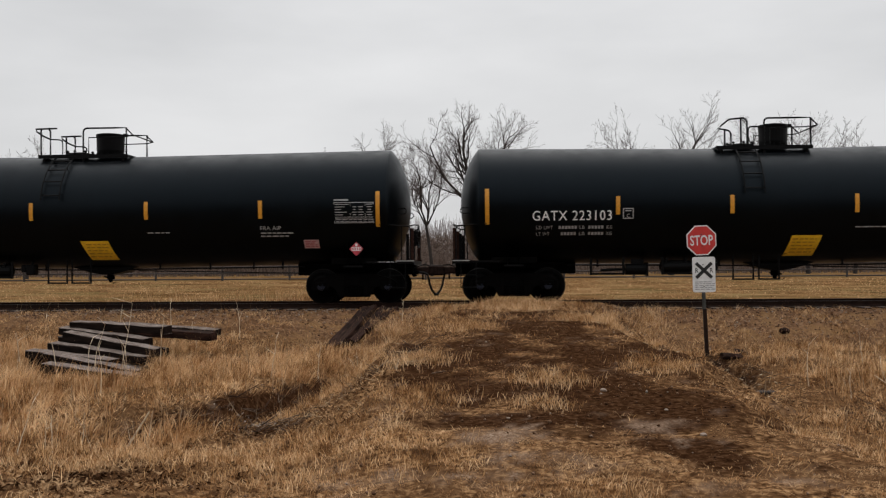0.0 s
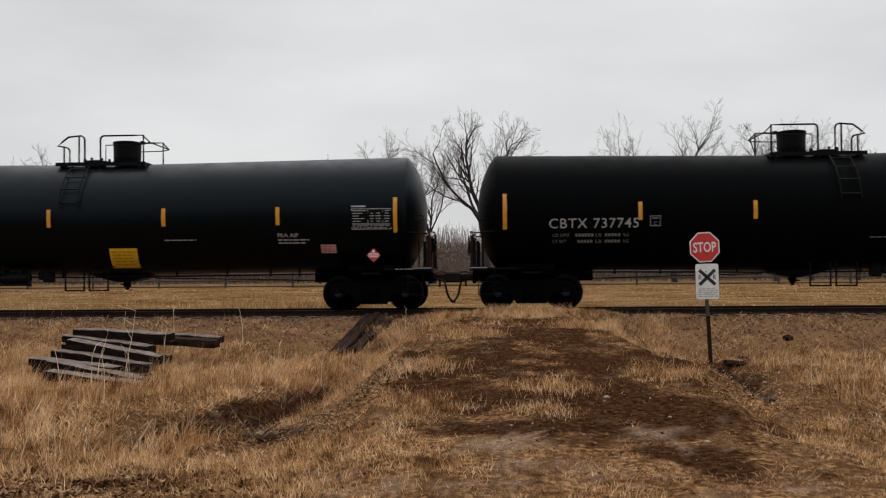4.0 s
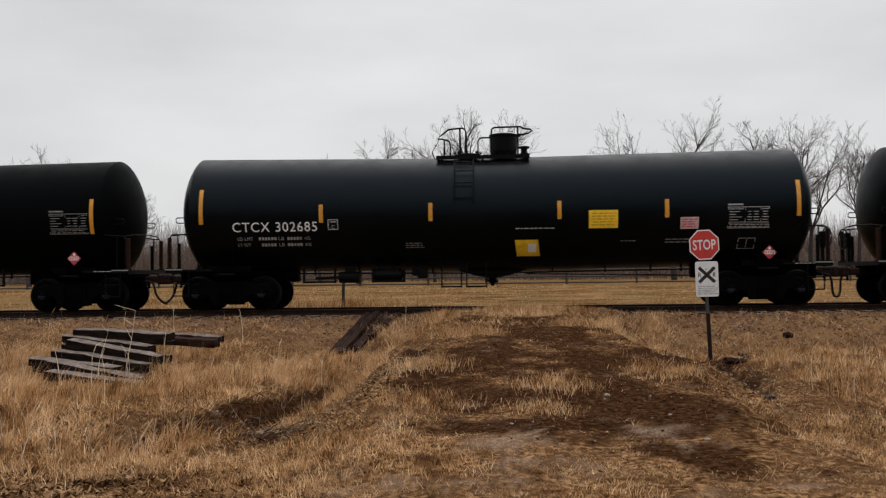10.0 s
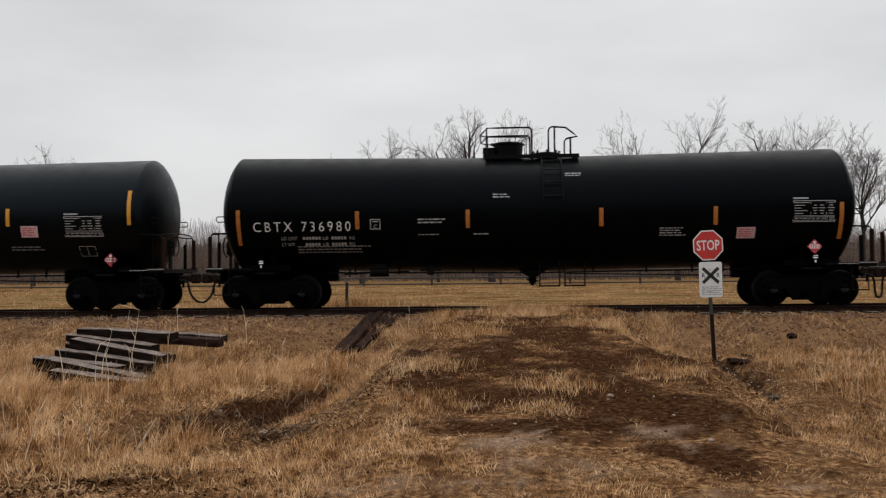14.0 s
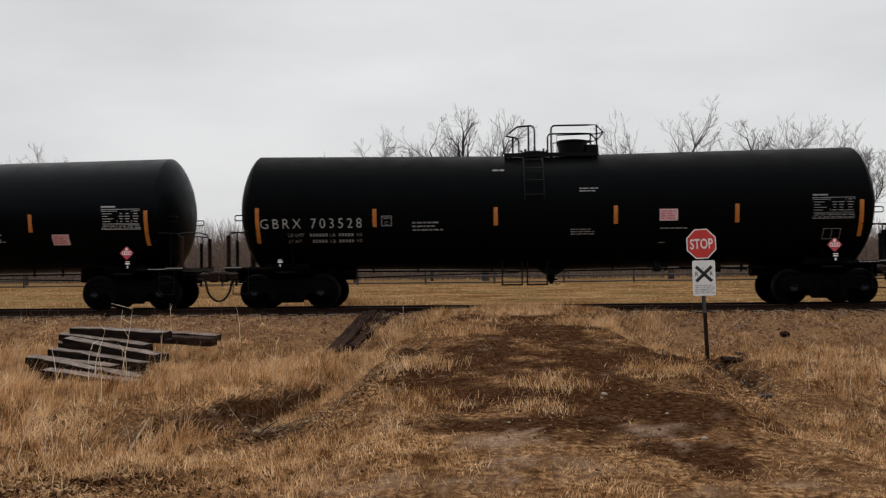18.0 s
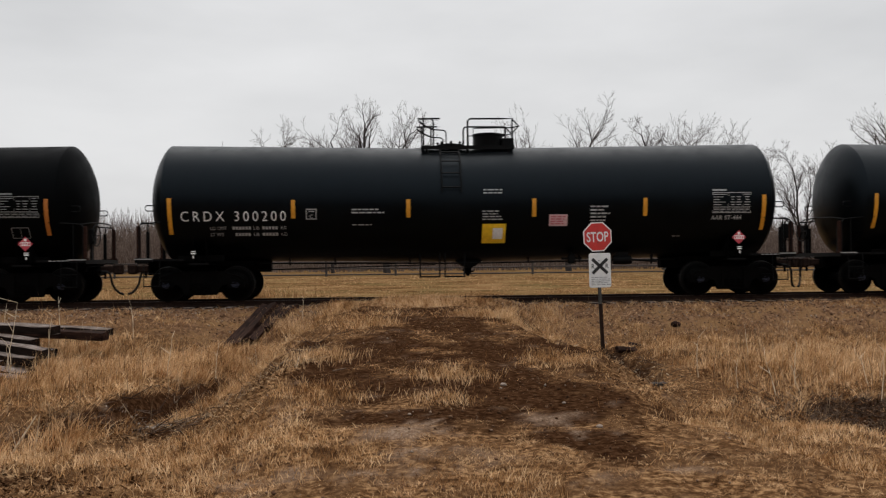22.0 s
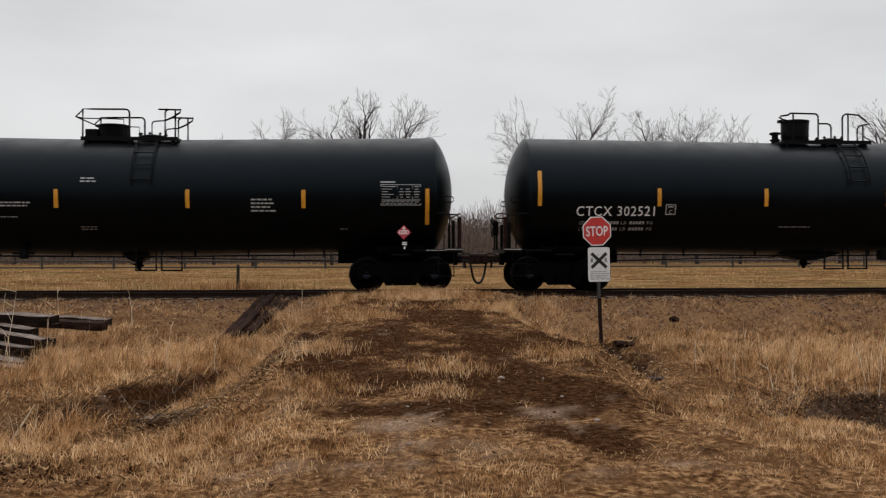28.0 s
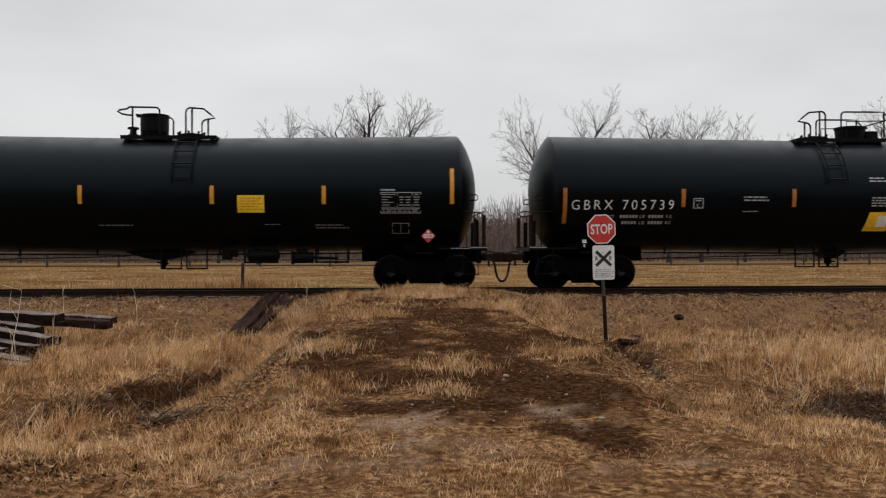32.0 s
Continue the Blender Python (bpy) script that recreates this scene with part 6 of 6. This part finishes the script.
def tussocks(name, cx, cy, tall, count, size, width, seed, material, label, lean=0.32):
    """Clumps of grass: blades that fan out from the foot of each clump, all of them blown a little one way."""
    rs = np.random.RandomState(seed)
    k = np.repeat(np.arange(len(cx)), count)
    n = len(k)
    ox, oy = rs.randn(n) * size, rs.randn(n) * size
    h = tall[k] * (0.45 + 0.65 * rs.rand(n))
    away = np.arctan2(oy + 0.25 * size, ox + 0.9 * size) + rs.normal(0, 0.5, n)
    lay = lean * (0.25 + 1.1 * np.hypot(ox, oy) / (1.5 * size))
    blades(name, cx[k] + ox, cy[k] + oy, h, width * (0.6 + 0.8 * rs.rand(n)), np.minimum(lay, 1.0), seed + 1, material, label, curl=1.0, away=away)


def scatter(n, x0, x1, y0, y1, weight, seed):
    """n places in a stretch of ground, thinned by weight(x, y) from 0 to 1."""
    rs = np.random.RandomState(seed)
    x, y = rs.uniform(x0, x1, n), rs.uniform(y0, y1, n)
    keep = rs.rand(n) < weight(x, y)
    return x[keep], y[keep], rs


def left_bank(x, y):
    stack = np.exp(-(np.maximum(0, np.abs(x + 7.3) - 1.4) / 0.35) ** 2 - (np.maximum(0, np.abs(y - 12.7) - 1.9) / 0.35) ** 2)
    return smooth(-2.85, -3.3, x - 0.09 * (y - 7.5)) * smooth(7.0, 8.4, y + 0.12 * (x + 6)) * (1 - smooth(14.9, 16.3, y + 0.8 * (rough(x, y, 1.2, 79) - 0.5))) * (1 - 0.93 * stack) * (1 - 0.97 * np.exp(-(off_line(DITCH, x, y) / 0.20) ** 2)) * (1 - 0.9 * np.exp(-(off_line(BANK_FOOT, x, y) / 0.16) ** 2))


def right_bank(x, y):
    return smooth(4.55, 5.15, x - 0.06 * (y - 10)) * smooth(8.6, 10.4, y + 0.1 * (6 - x)) * (1 - 0.7 * smooth(12.0, 13.6, y + 0.9 * (rough(x, y, 1.5, 77) - 0.5))) * (1 - smooth(16.4, 17.6, y)) * (1 - 0.95 * np.exp(-((x - 6.1) / 1.5) ** 2 - ((y - 8.9) / 0.9) ** 2))


def grow():
    # short turf over the foreground and the ramp
    open_ground = lambda x, y: (1 - 0.985 * dirt(x, y)) * (1 - 0.8 * pale_soil(x, y)) * np.clip(3.6 * rough(x, y, 0.5, 11) - 0.95, 0.22, 1) * np.clip(4.0 * rough(x, y, 0.2, 12) - 1.35, 0.22, 1) * (1 - 0.8 * left_bank(x, y)) * (1 - 0.6 * right_bank(x, y)) * (1 - smooth(16.6, 18.0, y) * (np.abs(x - 0.7) > 1.7)) * (np.abs(x) < 0.75 * y + 1.5)
    for k, (n, y0, y1, h, w) in enumerate(((320000, 4.2, 7.2, 0.038, 0.0036), (220000, 7.2, 11.0, 0.055, 0.0052), (110000, 11.0, 18.9, 0.08, 0.008))):
        x, y, rs = scatter(n, -0.75 * y1, 0.8 * y1 + 1, y0, y1, open_ground, 50 + k)
        hh = h * (0.35 + 1.5 * rough(x, y, 0.6, 13) ** 1.3) * (0.5 + rs.rand(len(x)))
        blades("turf", x, y, hh, w * (0.7 + 0.6 * rs.rand(len(x))), np.full(len(x), 1.0), 60 + k, TURF, "short dry straw-coloured turf")
    # pale thatch along the near bank, tufts on the ramp's crown
    ramp_tufts = [(0.7, 8.8, 0.42, 0.15), (0.5, 7.7, 0.32, 0.09), (2.2, 9.8, 0.5, 0.14), (1.9, 15.2, 0.6, 0.2), (3.8, 17.9, 0.45, 0.3), (-0.5, 13.6, 0.5, 0.22), (-1.0, 10.0, 0.45, 0.18), (-0.8, 8.0, 0.5, 0.13), (1.0, 17.9, 0.9, 0.28), (0.2, 18.5, 0.6, 0.25), (0.9, 18.75, 0.4, 0.22), (-1.9, 15.5, 0.6, 0.3), (-2.3, 17.3, 0.5, 0.35), (2.6, 13.6, 0.5, 0.2), (3.2, 16.6, 0.7, 0.35), (-1.3, 16.8, 0.6, 0.26), (-2.65, 9.3, 0.22, 0.16), (-2.6, 10.1, 0.25, 0.2), (-2.45, 11.1, 0.3, 0.22), (-2.4, 12.2, 0.35, 0.26), (-2.25, 13.4, 0.4, 0.28), (-2.1, 14.6, 0.45, 0.3), (2.4, 14.6, 0.4, 0.16), (3.0, 14.2, 0.4, 0.16), (3.3, 12.9, 0.35, 0.15), (2.9, 12.2, 0.35, 0.12), (3.7, 15.6, 0.4, 0.2)]
    near_tufts = [(4.2, 9.1, 0.6, 0.12), (4.5, 7.7, 0.6, 0.12), (4.9, 8.0, 0.5, 0.12), (3.3, 7.4, 0.6, 0.1), (-2.2, 6.3, 0.7, 0.12), (-1.6, 6.9, 0.6, 0.13), (-3.2, 6.3, 0.7, 0.14), (3.9, 6.0, 0.8, 0.13), (-0.6, 5.9, 0.5, 0.08), (-1.6, 5.7, 0.6, 0.1), (-4.1, 6.9, 0.7, 0.16), (0.8, 5.1, 0.4, 0.08)]
    tufts = ramp_tufts + near_tufts
    xs, ys, hs = [], [], []
    rs = np.random.RandomState(77)
    for x, y, r, h in tufts:
        n = int(1500 * r)
        xs.append(x + r * 0.55 * rs.randn(n)), ys.append(y + r * 0.55 * rs.randn(n)), hs.append(h * (0.5 + 0.8 * rs.rand(n)))
    x, y, h = np.concatenate(xs), np.concatenate(ys), np.concatenate(hs)
    blades("grass_tufts", x, y, h, np.full(len(x), 0.006), np.full(len(x), 0.45), 78, STRAW, "tufts of pale dry grass on the ramp")
    x, y, rs = scatter(60000, -6, 7, 4.6, 9.5, lambda x, y: np.clip(5 * rough(x, y, 0.8, 71) - 2.9, 0, 1) * (1 - dirt(x, y)) * (np.abs(x) < 0.75 * y + 1), 72)
    blades("pale_clumps", x, y, 0.05 + 0.10 * rs.rand(len(x)), np.full(len(x), 0.0045), np.full(len(x), 0.8), 73, STRAW, "pale clumps of dry grass in the turf", curl=0.8)
    # dead grass on both banks: a matted layer, patchy tall wisps over it, and thin weed stems
    for k, (bank, x0, x1) in enumerate(((left_bank, -15, -2.2), (right_bank, 3.4, 16))):
        view = lambda x, y: np.abs(x) < 0.75 * y + 2
        x, y, rs = scatter(110000, x0, x1, 7.0, 17.4, lambda x, y: bank(x, y) * np.clip(3.4 * rough(x, y, 0.7, 14 + k) - 1.0, 0.16, 1) * view(x, y) * (1 - 0.95 * dirt(x, y)), 88 + k)
        h = 0.20 * (0.3 + 1.3 * rough(x, y, 0.5, 17 + k)) * (0.5 + 0.8 * rs.rand(len(x)))
        blades("matted_grass", x, y, h, 0.007 * (0.6 + 0.8 * rs.rand(len(x))), np.full(len(x), 0.85), 86 + k, STRAW if k == 0 else TURF, "matted straw-coloured dead grass on the ditch bank", curl=0.8)
        w = lambda x, y: bank(x, y) * np.clip(6.0 * rough(x, y, 1.3, 15 + k) - 2.9 - 0.35 * k, 0.015, 1) * np.clip(5 * rough(x, y, 0.28, 45 + k) - 1.9, 0.08, 1) * view(x, y) * (1 - 0.93 * dirt(x, y))
        x, y, rs = scatter(30000, x0, x1, 7.4, 17.4, w, 90 + k)
        h = 0.62 * (0.15 + 1.3 * rough(x, y, 0.9, 19 + k)) * (0.35 + 0.85 * rs.rand(len(x))) * (1 - 0.6 * smooth(15.0, 17.0, y))
        blades("tall_grass", x, y, h, 0.005 * (0.6 + 0.8 * rs.rand(len(x))), np.full(len(x), 0.20), 92 + k, STRAW if k == 0 else TURF, "tall straw-coloured dead grass on the ditch bank", curl=0.9)
        clump = lambda x, y: bank(x, y) * np.clip(5.0 * rough(x, y, 1.4, 15 + k) - 2.2, 0.10, 1) * view(x, y) * (1 - 0.97 * dirt(x, y))
        x, y, rs = scatter(5200, x0, x1, 7.4, 17.4, clump, 190 + k)
        h = (0.20 + 0.42 * rough(x, y, 1.2, 19 + k)) * (0.55 + 0.7 * rs.rand(len(x))) * (1 - 0.5 * smooth(14.5, 17.0, y))
        tussocks("tussock_grass", x, y, h, 34, 0.07, 0.0065, 192 + k, STRAW, "clumps of tall pale dead grass on the ditch bank")
        x, y, rs = scatter(7000, x0, x1, 7.6, 18.6, lambda x, y: np.clip(bank(x, y) + 0.25 * (np.abs(x - 0.7) > 3), 0, 1) * rough(x, y, 1.5, 23 + k), 95 + k)
        blades("weeds", x, y, 0.16 + 0.45 * rs.rand(len(x)) ** 2, np.full(len(x), 0.008), np.full(len(x), 0.22), 97 + k, WEED, "thin brown dead weed stems", "weeds", curl=0.25)
    # straw litter blown over the bare dirt
    x, y, rs = scatter(26000, -4, 5, 4.6, 18.5, lambda x, y: dirt(x, y) * np.clip(2.6 * rough(x, y, 0.35, 61) - 0.85, 0.06, 1), 62)
    blades("straw_litter", x, y, 0.02 + 0.04 * rs.rand(len(x)), np.full(len(x), 0.005), np.full(len(x), 1.35), 63, LITTER, "short straw litter on the bare dirt", sink=0.0)
    # sparse growth on the ballast slope and by the stake
    x, y, rs = scatter(90000, -17, 20, 14.5, 19.2, lambda x, y: np.clip(2.6 * rough(x, y, 0.7, 31) - 0.95, 0.08, 1) * (1 - 0.95 * dirt(x, y)) * (1 - 0.55 * (x < -4)), 33)
    blades("slope_grass", x, y, 0.10 + 0.12 * rs.rand(len(x)), np.full(len(x), 0.010), np.full(len(x), 0.85), 34, TURF, "sparse dry grass among the ballast stones")
    x = np.concatenate([-5.0 + 1.1 * rs.randn(900), -9.5 + 2.5 * rs.randn(300)])
    y = np.concatenate([24.1 + 0.5 * rs.randn(900), 24.4 + 0.5 * rs.randn(300)])
    blades("stake_grass", x, y, 0.35 + 0.45 * rs.rand(1200), np.full(1200, 0.014), np.full(1200, 0.2), 36, STRAW, "tall dry grass round the marker stake")
    x, y, rs = scatter(26000, -24, 28, 21.9, 24.6, lambda x, y: np.clip(3.2 * rough(x, y, 1.6, 52) - 1.3, 0.03, 1), 53)
    blades("verge_grass", x, y, 0.08 + 0.20 * rs.rand(len(x)) ** 2, np.full(len(x), 0.012), np.full(len(x), 0.5), 54, LITTER, "brown dead grass behind the track")
    for k, (y0, y1, n) in enumerate(((18.7, 19.45, 3200), (19.75, 20.6, 1800), (20.95, 22.0, 3000))):
        rs = np.random.RandomState(130 + k)
        x, y = 1.2 + 1.1 * rs.randn(n), rs.uniform(y0, y1, n)
        h = (0.05 + 0.19 * rough(x, y, 0.4, 91) ** 1.5 * (0.4 + rs.rand(n))) * np.exp(-((x - 1.2) / 2.2) ** 2)
        blades("crossing_weeds", x, y, np.minimum(h, 0.16) if k == 1 else h, np.full(n, 0.010), np.full(n, 0.35), 140 + k, LITTER if k else TURF, "brown dead weeds over the rails at the crossing", "weeds")
    # stubble on the field
    x, y, rs = scatter(90000, -34, 40, 23, 46, lambda x, y: 0.9 * rough(x * 0.3, y, 1.2, 41), 43)
    blades("field_stubble", x, y, 0.06 + 0.10 * rs.rand(len(x)), np.full(len(x), 0.022), np.full(len(x), 1.05), 44, TURF, "mown golden hay stubble on the field", "hay")


grow()


# ---------------------------------------------------------------- dead stalks and ditch litter
def litter():
    rnd, every = random.Random(8), []

    def stalk(x, y, h, bend, r=0.006):
        segs, p, d = [], Vector((x, y, float(land(x, y)) - 0.02)), Vector((rnd.gauss(0, bend), rnd.gauss(0, bend), 1)).normalized()
        for i in range(5):
            q = p + d * h / 5
            segs.append((*p, *q, r * (1 - 0.15 * i), r * (1 - 0.15 * (i + 1))))
            if i > 1 and rnd.random() < 0.6:
                e = q + (d + Vector((rnd.gauss(0, 0.9), rnd.gauss(0, 0.9), rnd.gauss(0, 0.3)))) * h * 0.16
                segs.append((*q, *e, r * 0.6, r * 0.3))
            p, d = q, (d + Vector((rnd.gauss(0, bend), rnd.gauss(0, bend), rnd.gauss(0, bend) * 0.6))).normalized()
        every.extend(segs)

    for x, y, h in ((-4.9, 7.4, 0.45), (-5.3, 7.7, 0.5), (-4.5, 7.9, 0.4), (-5.9, 8.3, 0.55), (-3.9, 8.2, 0.4), (-6.4, 8.8, 0.5), (-7.2, 11.9, 0.75), (-6.6, 12.0, 0.7), (-6.2, 12.1, 0.95), (-8.0, 12.2, 0.6), (-5.7, 12.4, 0.8), (-7.6, 11.5, 0.6), (-5.1, 9.4, 0.5), (-3.4, 11.2, 0.5), (-3.0, 12.6, 0.5), (5.2, 9.8, 0.5), (5.9, 10.6, 0.55), (6.6, 9.7, 0.5), (4.8, 11.4, 0.5), (7.4, 10.9, 0.6), (8.2, 11.8, 0.6), (6.1, 12.4, 0.6), (-6.2, 15.2, 0.9)):
        stalk(x, y, h * (1.3 if y < 15 else 0.6), 0.085, 0.0085)
    for x, y, h in ((-4.45, 7.3, 0.5), (-4.7, 7.55, 0.55), (-5.1, 7.25, 0.5), (-4.2, 7.6, 0.45), (-5.5, 7.5, 0.55), (-3.9, 7.8, 0.4), (-5.7, 8.0, 0.5), (-6.1, 12.0, 0.6), (-6.5, 11.6, 0.65), (-5.8, 11.5, 0.6), (5.6, 9.9, 0.5), (6.9, 10.4, 0.55), (7.8, 10.2, 0.5), (5.0, 10.5, 0.45), (-2.7, 14.6, 0.5), (-2.5, 13.4, 0.45)):
        stalk(x, y, h, 0.13, 0.007)
    for x, y, h in ((-7.35, 16.6, 0.78), (-5.55, 16.0, 0.75), (-8.9, 17.3, 0.5), (-2.2, 18.0, 0.5)):
        stalk(x, y, h, 0.035, 0.009)
    tagged(new("dead_stalks", tubes("dead_stalks", laid(every), TWIG)), "thin pale dead stalks standing in the grass", "dead stalks", kind="stuff")
    # one long stick leaning over the bank
    z = float(land(-3.75, 7.55))
    tagged(new("leaning_stick", tubes("leaning_stick", laid([(-3.82, 7.5, z, -3.68, 7.5, z + 0.22, 0.011, 0.009), (-3.68, 7.5, z + 0.22, -3.56, 7.52, z + 0.42, 0.009, 0.006)]), TWIG)), "pale bare stick leaning out of the grass", "stick")
    # brush washed into the ditches
    for cx, cy, n, sx, sy, up, mat, lab in ((-2.8, 9.8, 90, 0.22, 1.2, 0.05, CHAR, "dark dead twigs lying along the ditch"), (6.2, 9.1, 1300, 0.8, 0.42, 0.16, CHAR, "dark tangle of dead brush in the ditch"), (3.6, 11.4, 260, 0.35, 0.9, 0.05, WEED, "dead twigs below the ramp edge"), (-3.1, 8.6, 160, 0.35, 0.5, 0.04, WEED, "grey dead twigs in the ditch bottom"),
                                            (6.1, 14.2, 160, 0.35, 0.4, 0.05, CHAR, "dark brush in a hollow of the bank"), (4.6, 14.7, 160, 0.3, 0.4, 0.05, CHAR, "dark brush round the foot of the sign"), (-1.9, 8.6, 240, 0.35, 0.9, 0.03, WEED, "broken stalks on the ramp side")):
        segs = []
        for _ in range(n):
            x, y = cx + rnd.gauss(0, sx), cy + rnd.gauss(0, sy)
            z = float(land(x, y)) + rnd.uniform(0, 0.4 * up)
            a, tip, ln = rnd.uniform(0, math.tau), rnd.gauss(2.2 * up, 0.25), rnd.uniform(0.05, 0.20)
            r = rnd.uniform(0.002, 0.005)
            mx, my, mz = x + 0.5 * ln * math.cos(a), y + 0.5 * ln * math.sin(a), z + 0.5 * ln * math.sin(tip)
            a += rnd.gauss(0, 0.5)
            segs.append((x, y, z, mx, my, mz, r, 0.8 * r))
            segs.append((mx, my, mz, mx + 0.5 * ln * math.cos(a), my + 0.5 * ln * math.sin(a), mz + 0.6 * ln * math.sin(tip + 0.2), 0.8 * r, 0.5 * r))
        tagged(new("ditch_litter", tubes("ditch_litter", laid(segs), mat)), lab, "dead brush", kind="stuff")
    # dark roots, splinters and brush along the worn edges of the ramp and the foot of the bank
    for line, n, wide, mat, lab in ((LEFT_EDGE, 300, 0.34, CHAR, "dark splinters and roots along the ramp edge"), (LEFT_EDGE, 120, 0.36, WEED, "brown splinters along the ramp edge"), (BANK_FOOT, 130, 0.16, CHAR, "dark roots hanging from the ditch bank"), (RIGHT_EDGE, 600, 0.28, CHAR, "dark brush along the ramp edge below the sign"), (RIGHT_EDGE, 90, 0.25, TWIG, "pale chips along the ramp edge below the sign")):
        segs = []
        for _ in range(n):
            u = rnd.uniform(0, len(line) - 1.001)
            (ax, ay), (bx, by) = line[int(u)], line[int(u) + 1]
            x, y = ax + (bx - ax) * (u % 1) + rnd.gauss(0, wide), ay + (by - ay) * (u % 1) + rnd.gauss(0, wide)
            a, tip = math.atan2(by - ay, bx - ax) + rnd.gauss(0, 0.7), rnd.gauss(0.12, 0.22)
            ln, r = (rnd.uniform(0.04, 0.10), 0.008) if mat == TWIG else (rnd.uniform(0.08, 0.30), rnd.uniform(0.003, 0.009))
            z = float(land(x, y)) + rnd.uniform(0, 0.03)
            segs.append((x, y, z, x + ln * math.cos(a), y + ln * math.sin(a), z + ln * math.sin(tip), r, 0.5 * r))
        tagged(new("edge_litter", tubes("edge_litter", laid(segs), mat)), lab, "dead brush", kind="stuff")
    # heaps of dead leaves
    for cx, cy, n, sx, sy, mat, lab in ((-3.05, 8.9, 420, 0.16, 0.26, DEADLEAF, "grey dead leaves gathered in the ditch"), (-3.5, 8.2, 1100, 0.55, 0.4, LITTER, "brown dead leaves on the ditch bank"), (6.2, 9.2, 1300, 0.8, 0.45, CHAR, "dark wet leaves in the ditch"), (6.3, 9.3, 900, 0.9, 0.5, LITTER, "brown dead leaves in the ditch"), (-1.9, 8.7, 1400, 0.4, 1.0, LITTER, "brown litter on the ramp side"), (-3.0, 5.5, 2200, 0.6, 0.4, LITTER, "brown litter on bare ground"), (3.4, 10.8, 1200, 0.3, 1.0, LITTER, "brown litter below the ramp edge")):
        rs = np.random.RandomState(n)
        x, y = cx + sx * rs.randn(n), cy + sy * rs.randn(n)
        blades("dead_leaves", x, y, 0.03 + 0.05 * rs.rand(n), 0.018 + 0.02 * rs.rand(n), np.full(n, 1.0), n, mat, lab, "dead leaves", sink=0.0, curl=1.0)
    # a broken branch by the ramp edge
    z = float(land(4.15, 11.3)) + 0.04
    log = [(3.85, 11.35, z, 4.2, 11.3, z + 0.01, 0.035, 0.03), (4.2, 11.3, z + 0.01, 4.5, 11.32, z - 0.01, 0.03, 0.022), (3.75, 11.4, z, 3.62, 11.3, z + 0.16, 0.014, 0.006), (3.85, 11.35, z, 3.75, 11.2, z + 0.2, 0.014, 0.006), (3.85, 11.35, z, 3.6, 11.42, z, 0.025, 0.012)]
    tagged(new("broken_branch", tubes("broken_branch", laid(log), FENCEPIPE)), "dark broken branch lying beside the ramp", "branch")


litter()


def wood_chunk(x, y, length, turn, tilt):
    """A broken end of an old tie, split and rounded by rot."""
    def build(bm):
        rnd, rings = random.Random(int(100 * length)), []
        for i in range(5):
            k = 1 - 0.35 * abs(i - 2) / 2 * rnd.random()
            rings.append([bm.verts.new((length * (i / 4 - 0.5), 0.10 * k * math.cos(a) * rnd.uniform(0.8, 1.15), 0.08 * k * math.sin(a) * rnd.uniform(0.8, 1.15))) for a in np.arange(8) * math.tau / 8])
        for p, q in zip(rings, rings[1:]):
            for j in range(8):
                bm.faces.new((p[j], p[(j + 1) % 8], q[(j + 1) % 8], q[j]))
        bm.faces.new(rings[0]), bm.faces.new(rings[-1])
        bmesh.ops.recalc_face_normals(bm, faces=bm.faces)
    ob = tagged(new("wood_chunk", mesh("wood_chunk_%g" % length, build, TIEDARK)), "dark rotten piece of crosstie lying on the slope", "wood", "broken pieces of crosstie")
    ob.matrix_basis = pose(x, y * PACE, float(land(x, y)) + 0.04, 0, tilt, turn)


for chunk in ((5.6, 16.3, 0.66, -14, 10), (6.75, 17.3, 0.19, 10, 4), (4.95, 15.5, 0.48, 24, 6)):
    wood_chunk(*chunk)


# ---------------------------------------------------------------- what moves
ROLLED = [  # seconds, metres that the train has rolled to the left
    (0, 0.07), (1, 4.58), (2, 9.07), (3, 13.52), (4.5, 20.21), (6, 26.86), (7.5, 33.44), (9, 39.98), (10.5, 46.49), (12, 52.99), (13, 57.35), (14, 61.75), (15.5, 68.37), (17, 75.04), (18.5, 81.72), (20, 88.46), (21, 93.00), (22, 97.56), (23, 102.16), (24, 106.77), (25, 111.35), (26, 115.90), (27.5, 122.68), (29, 129.44), (30, 133.92), (31, 138.36), (32, 142.79)]


def rolled(t):
    return float(np.interp(t, [a for a, _ in ROLLED], [b for _, b in ROLLED]))


def motions():
    for car, x in TRAIN:
        walk(car, [(t, pose(x - s, TRACK, RAIL)) for t, s in ROLLED])
    steps = [k * 4 / 30 for k in range(241)]
    for w, x in WHEELSETS:
        walk(w, [(t, pose(x, 0, WHEEL_R, 0, -math.degrees(rolled(t) / WHEEL_R), 0)) for t in steps])


motions()
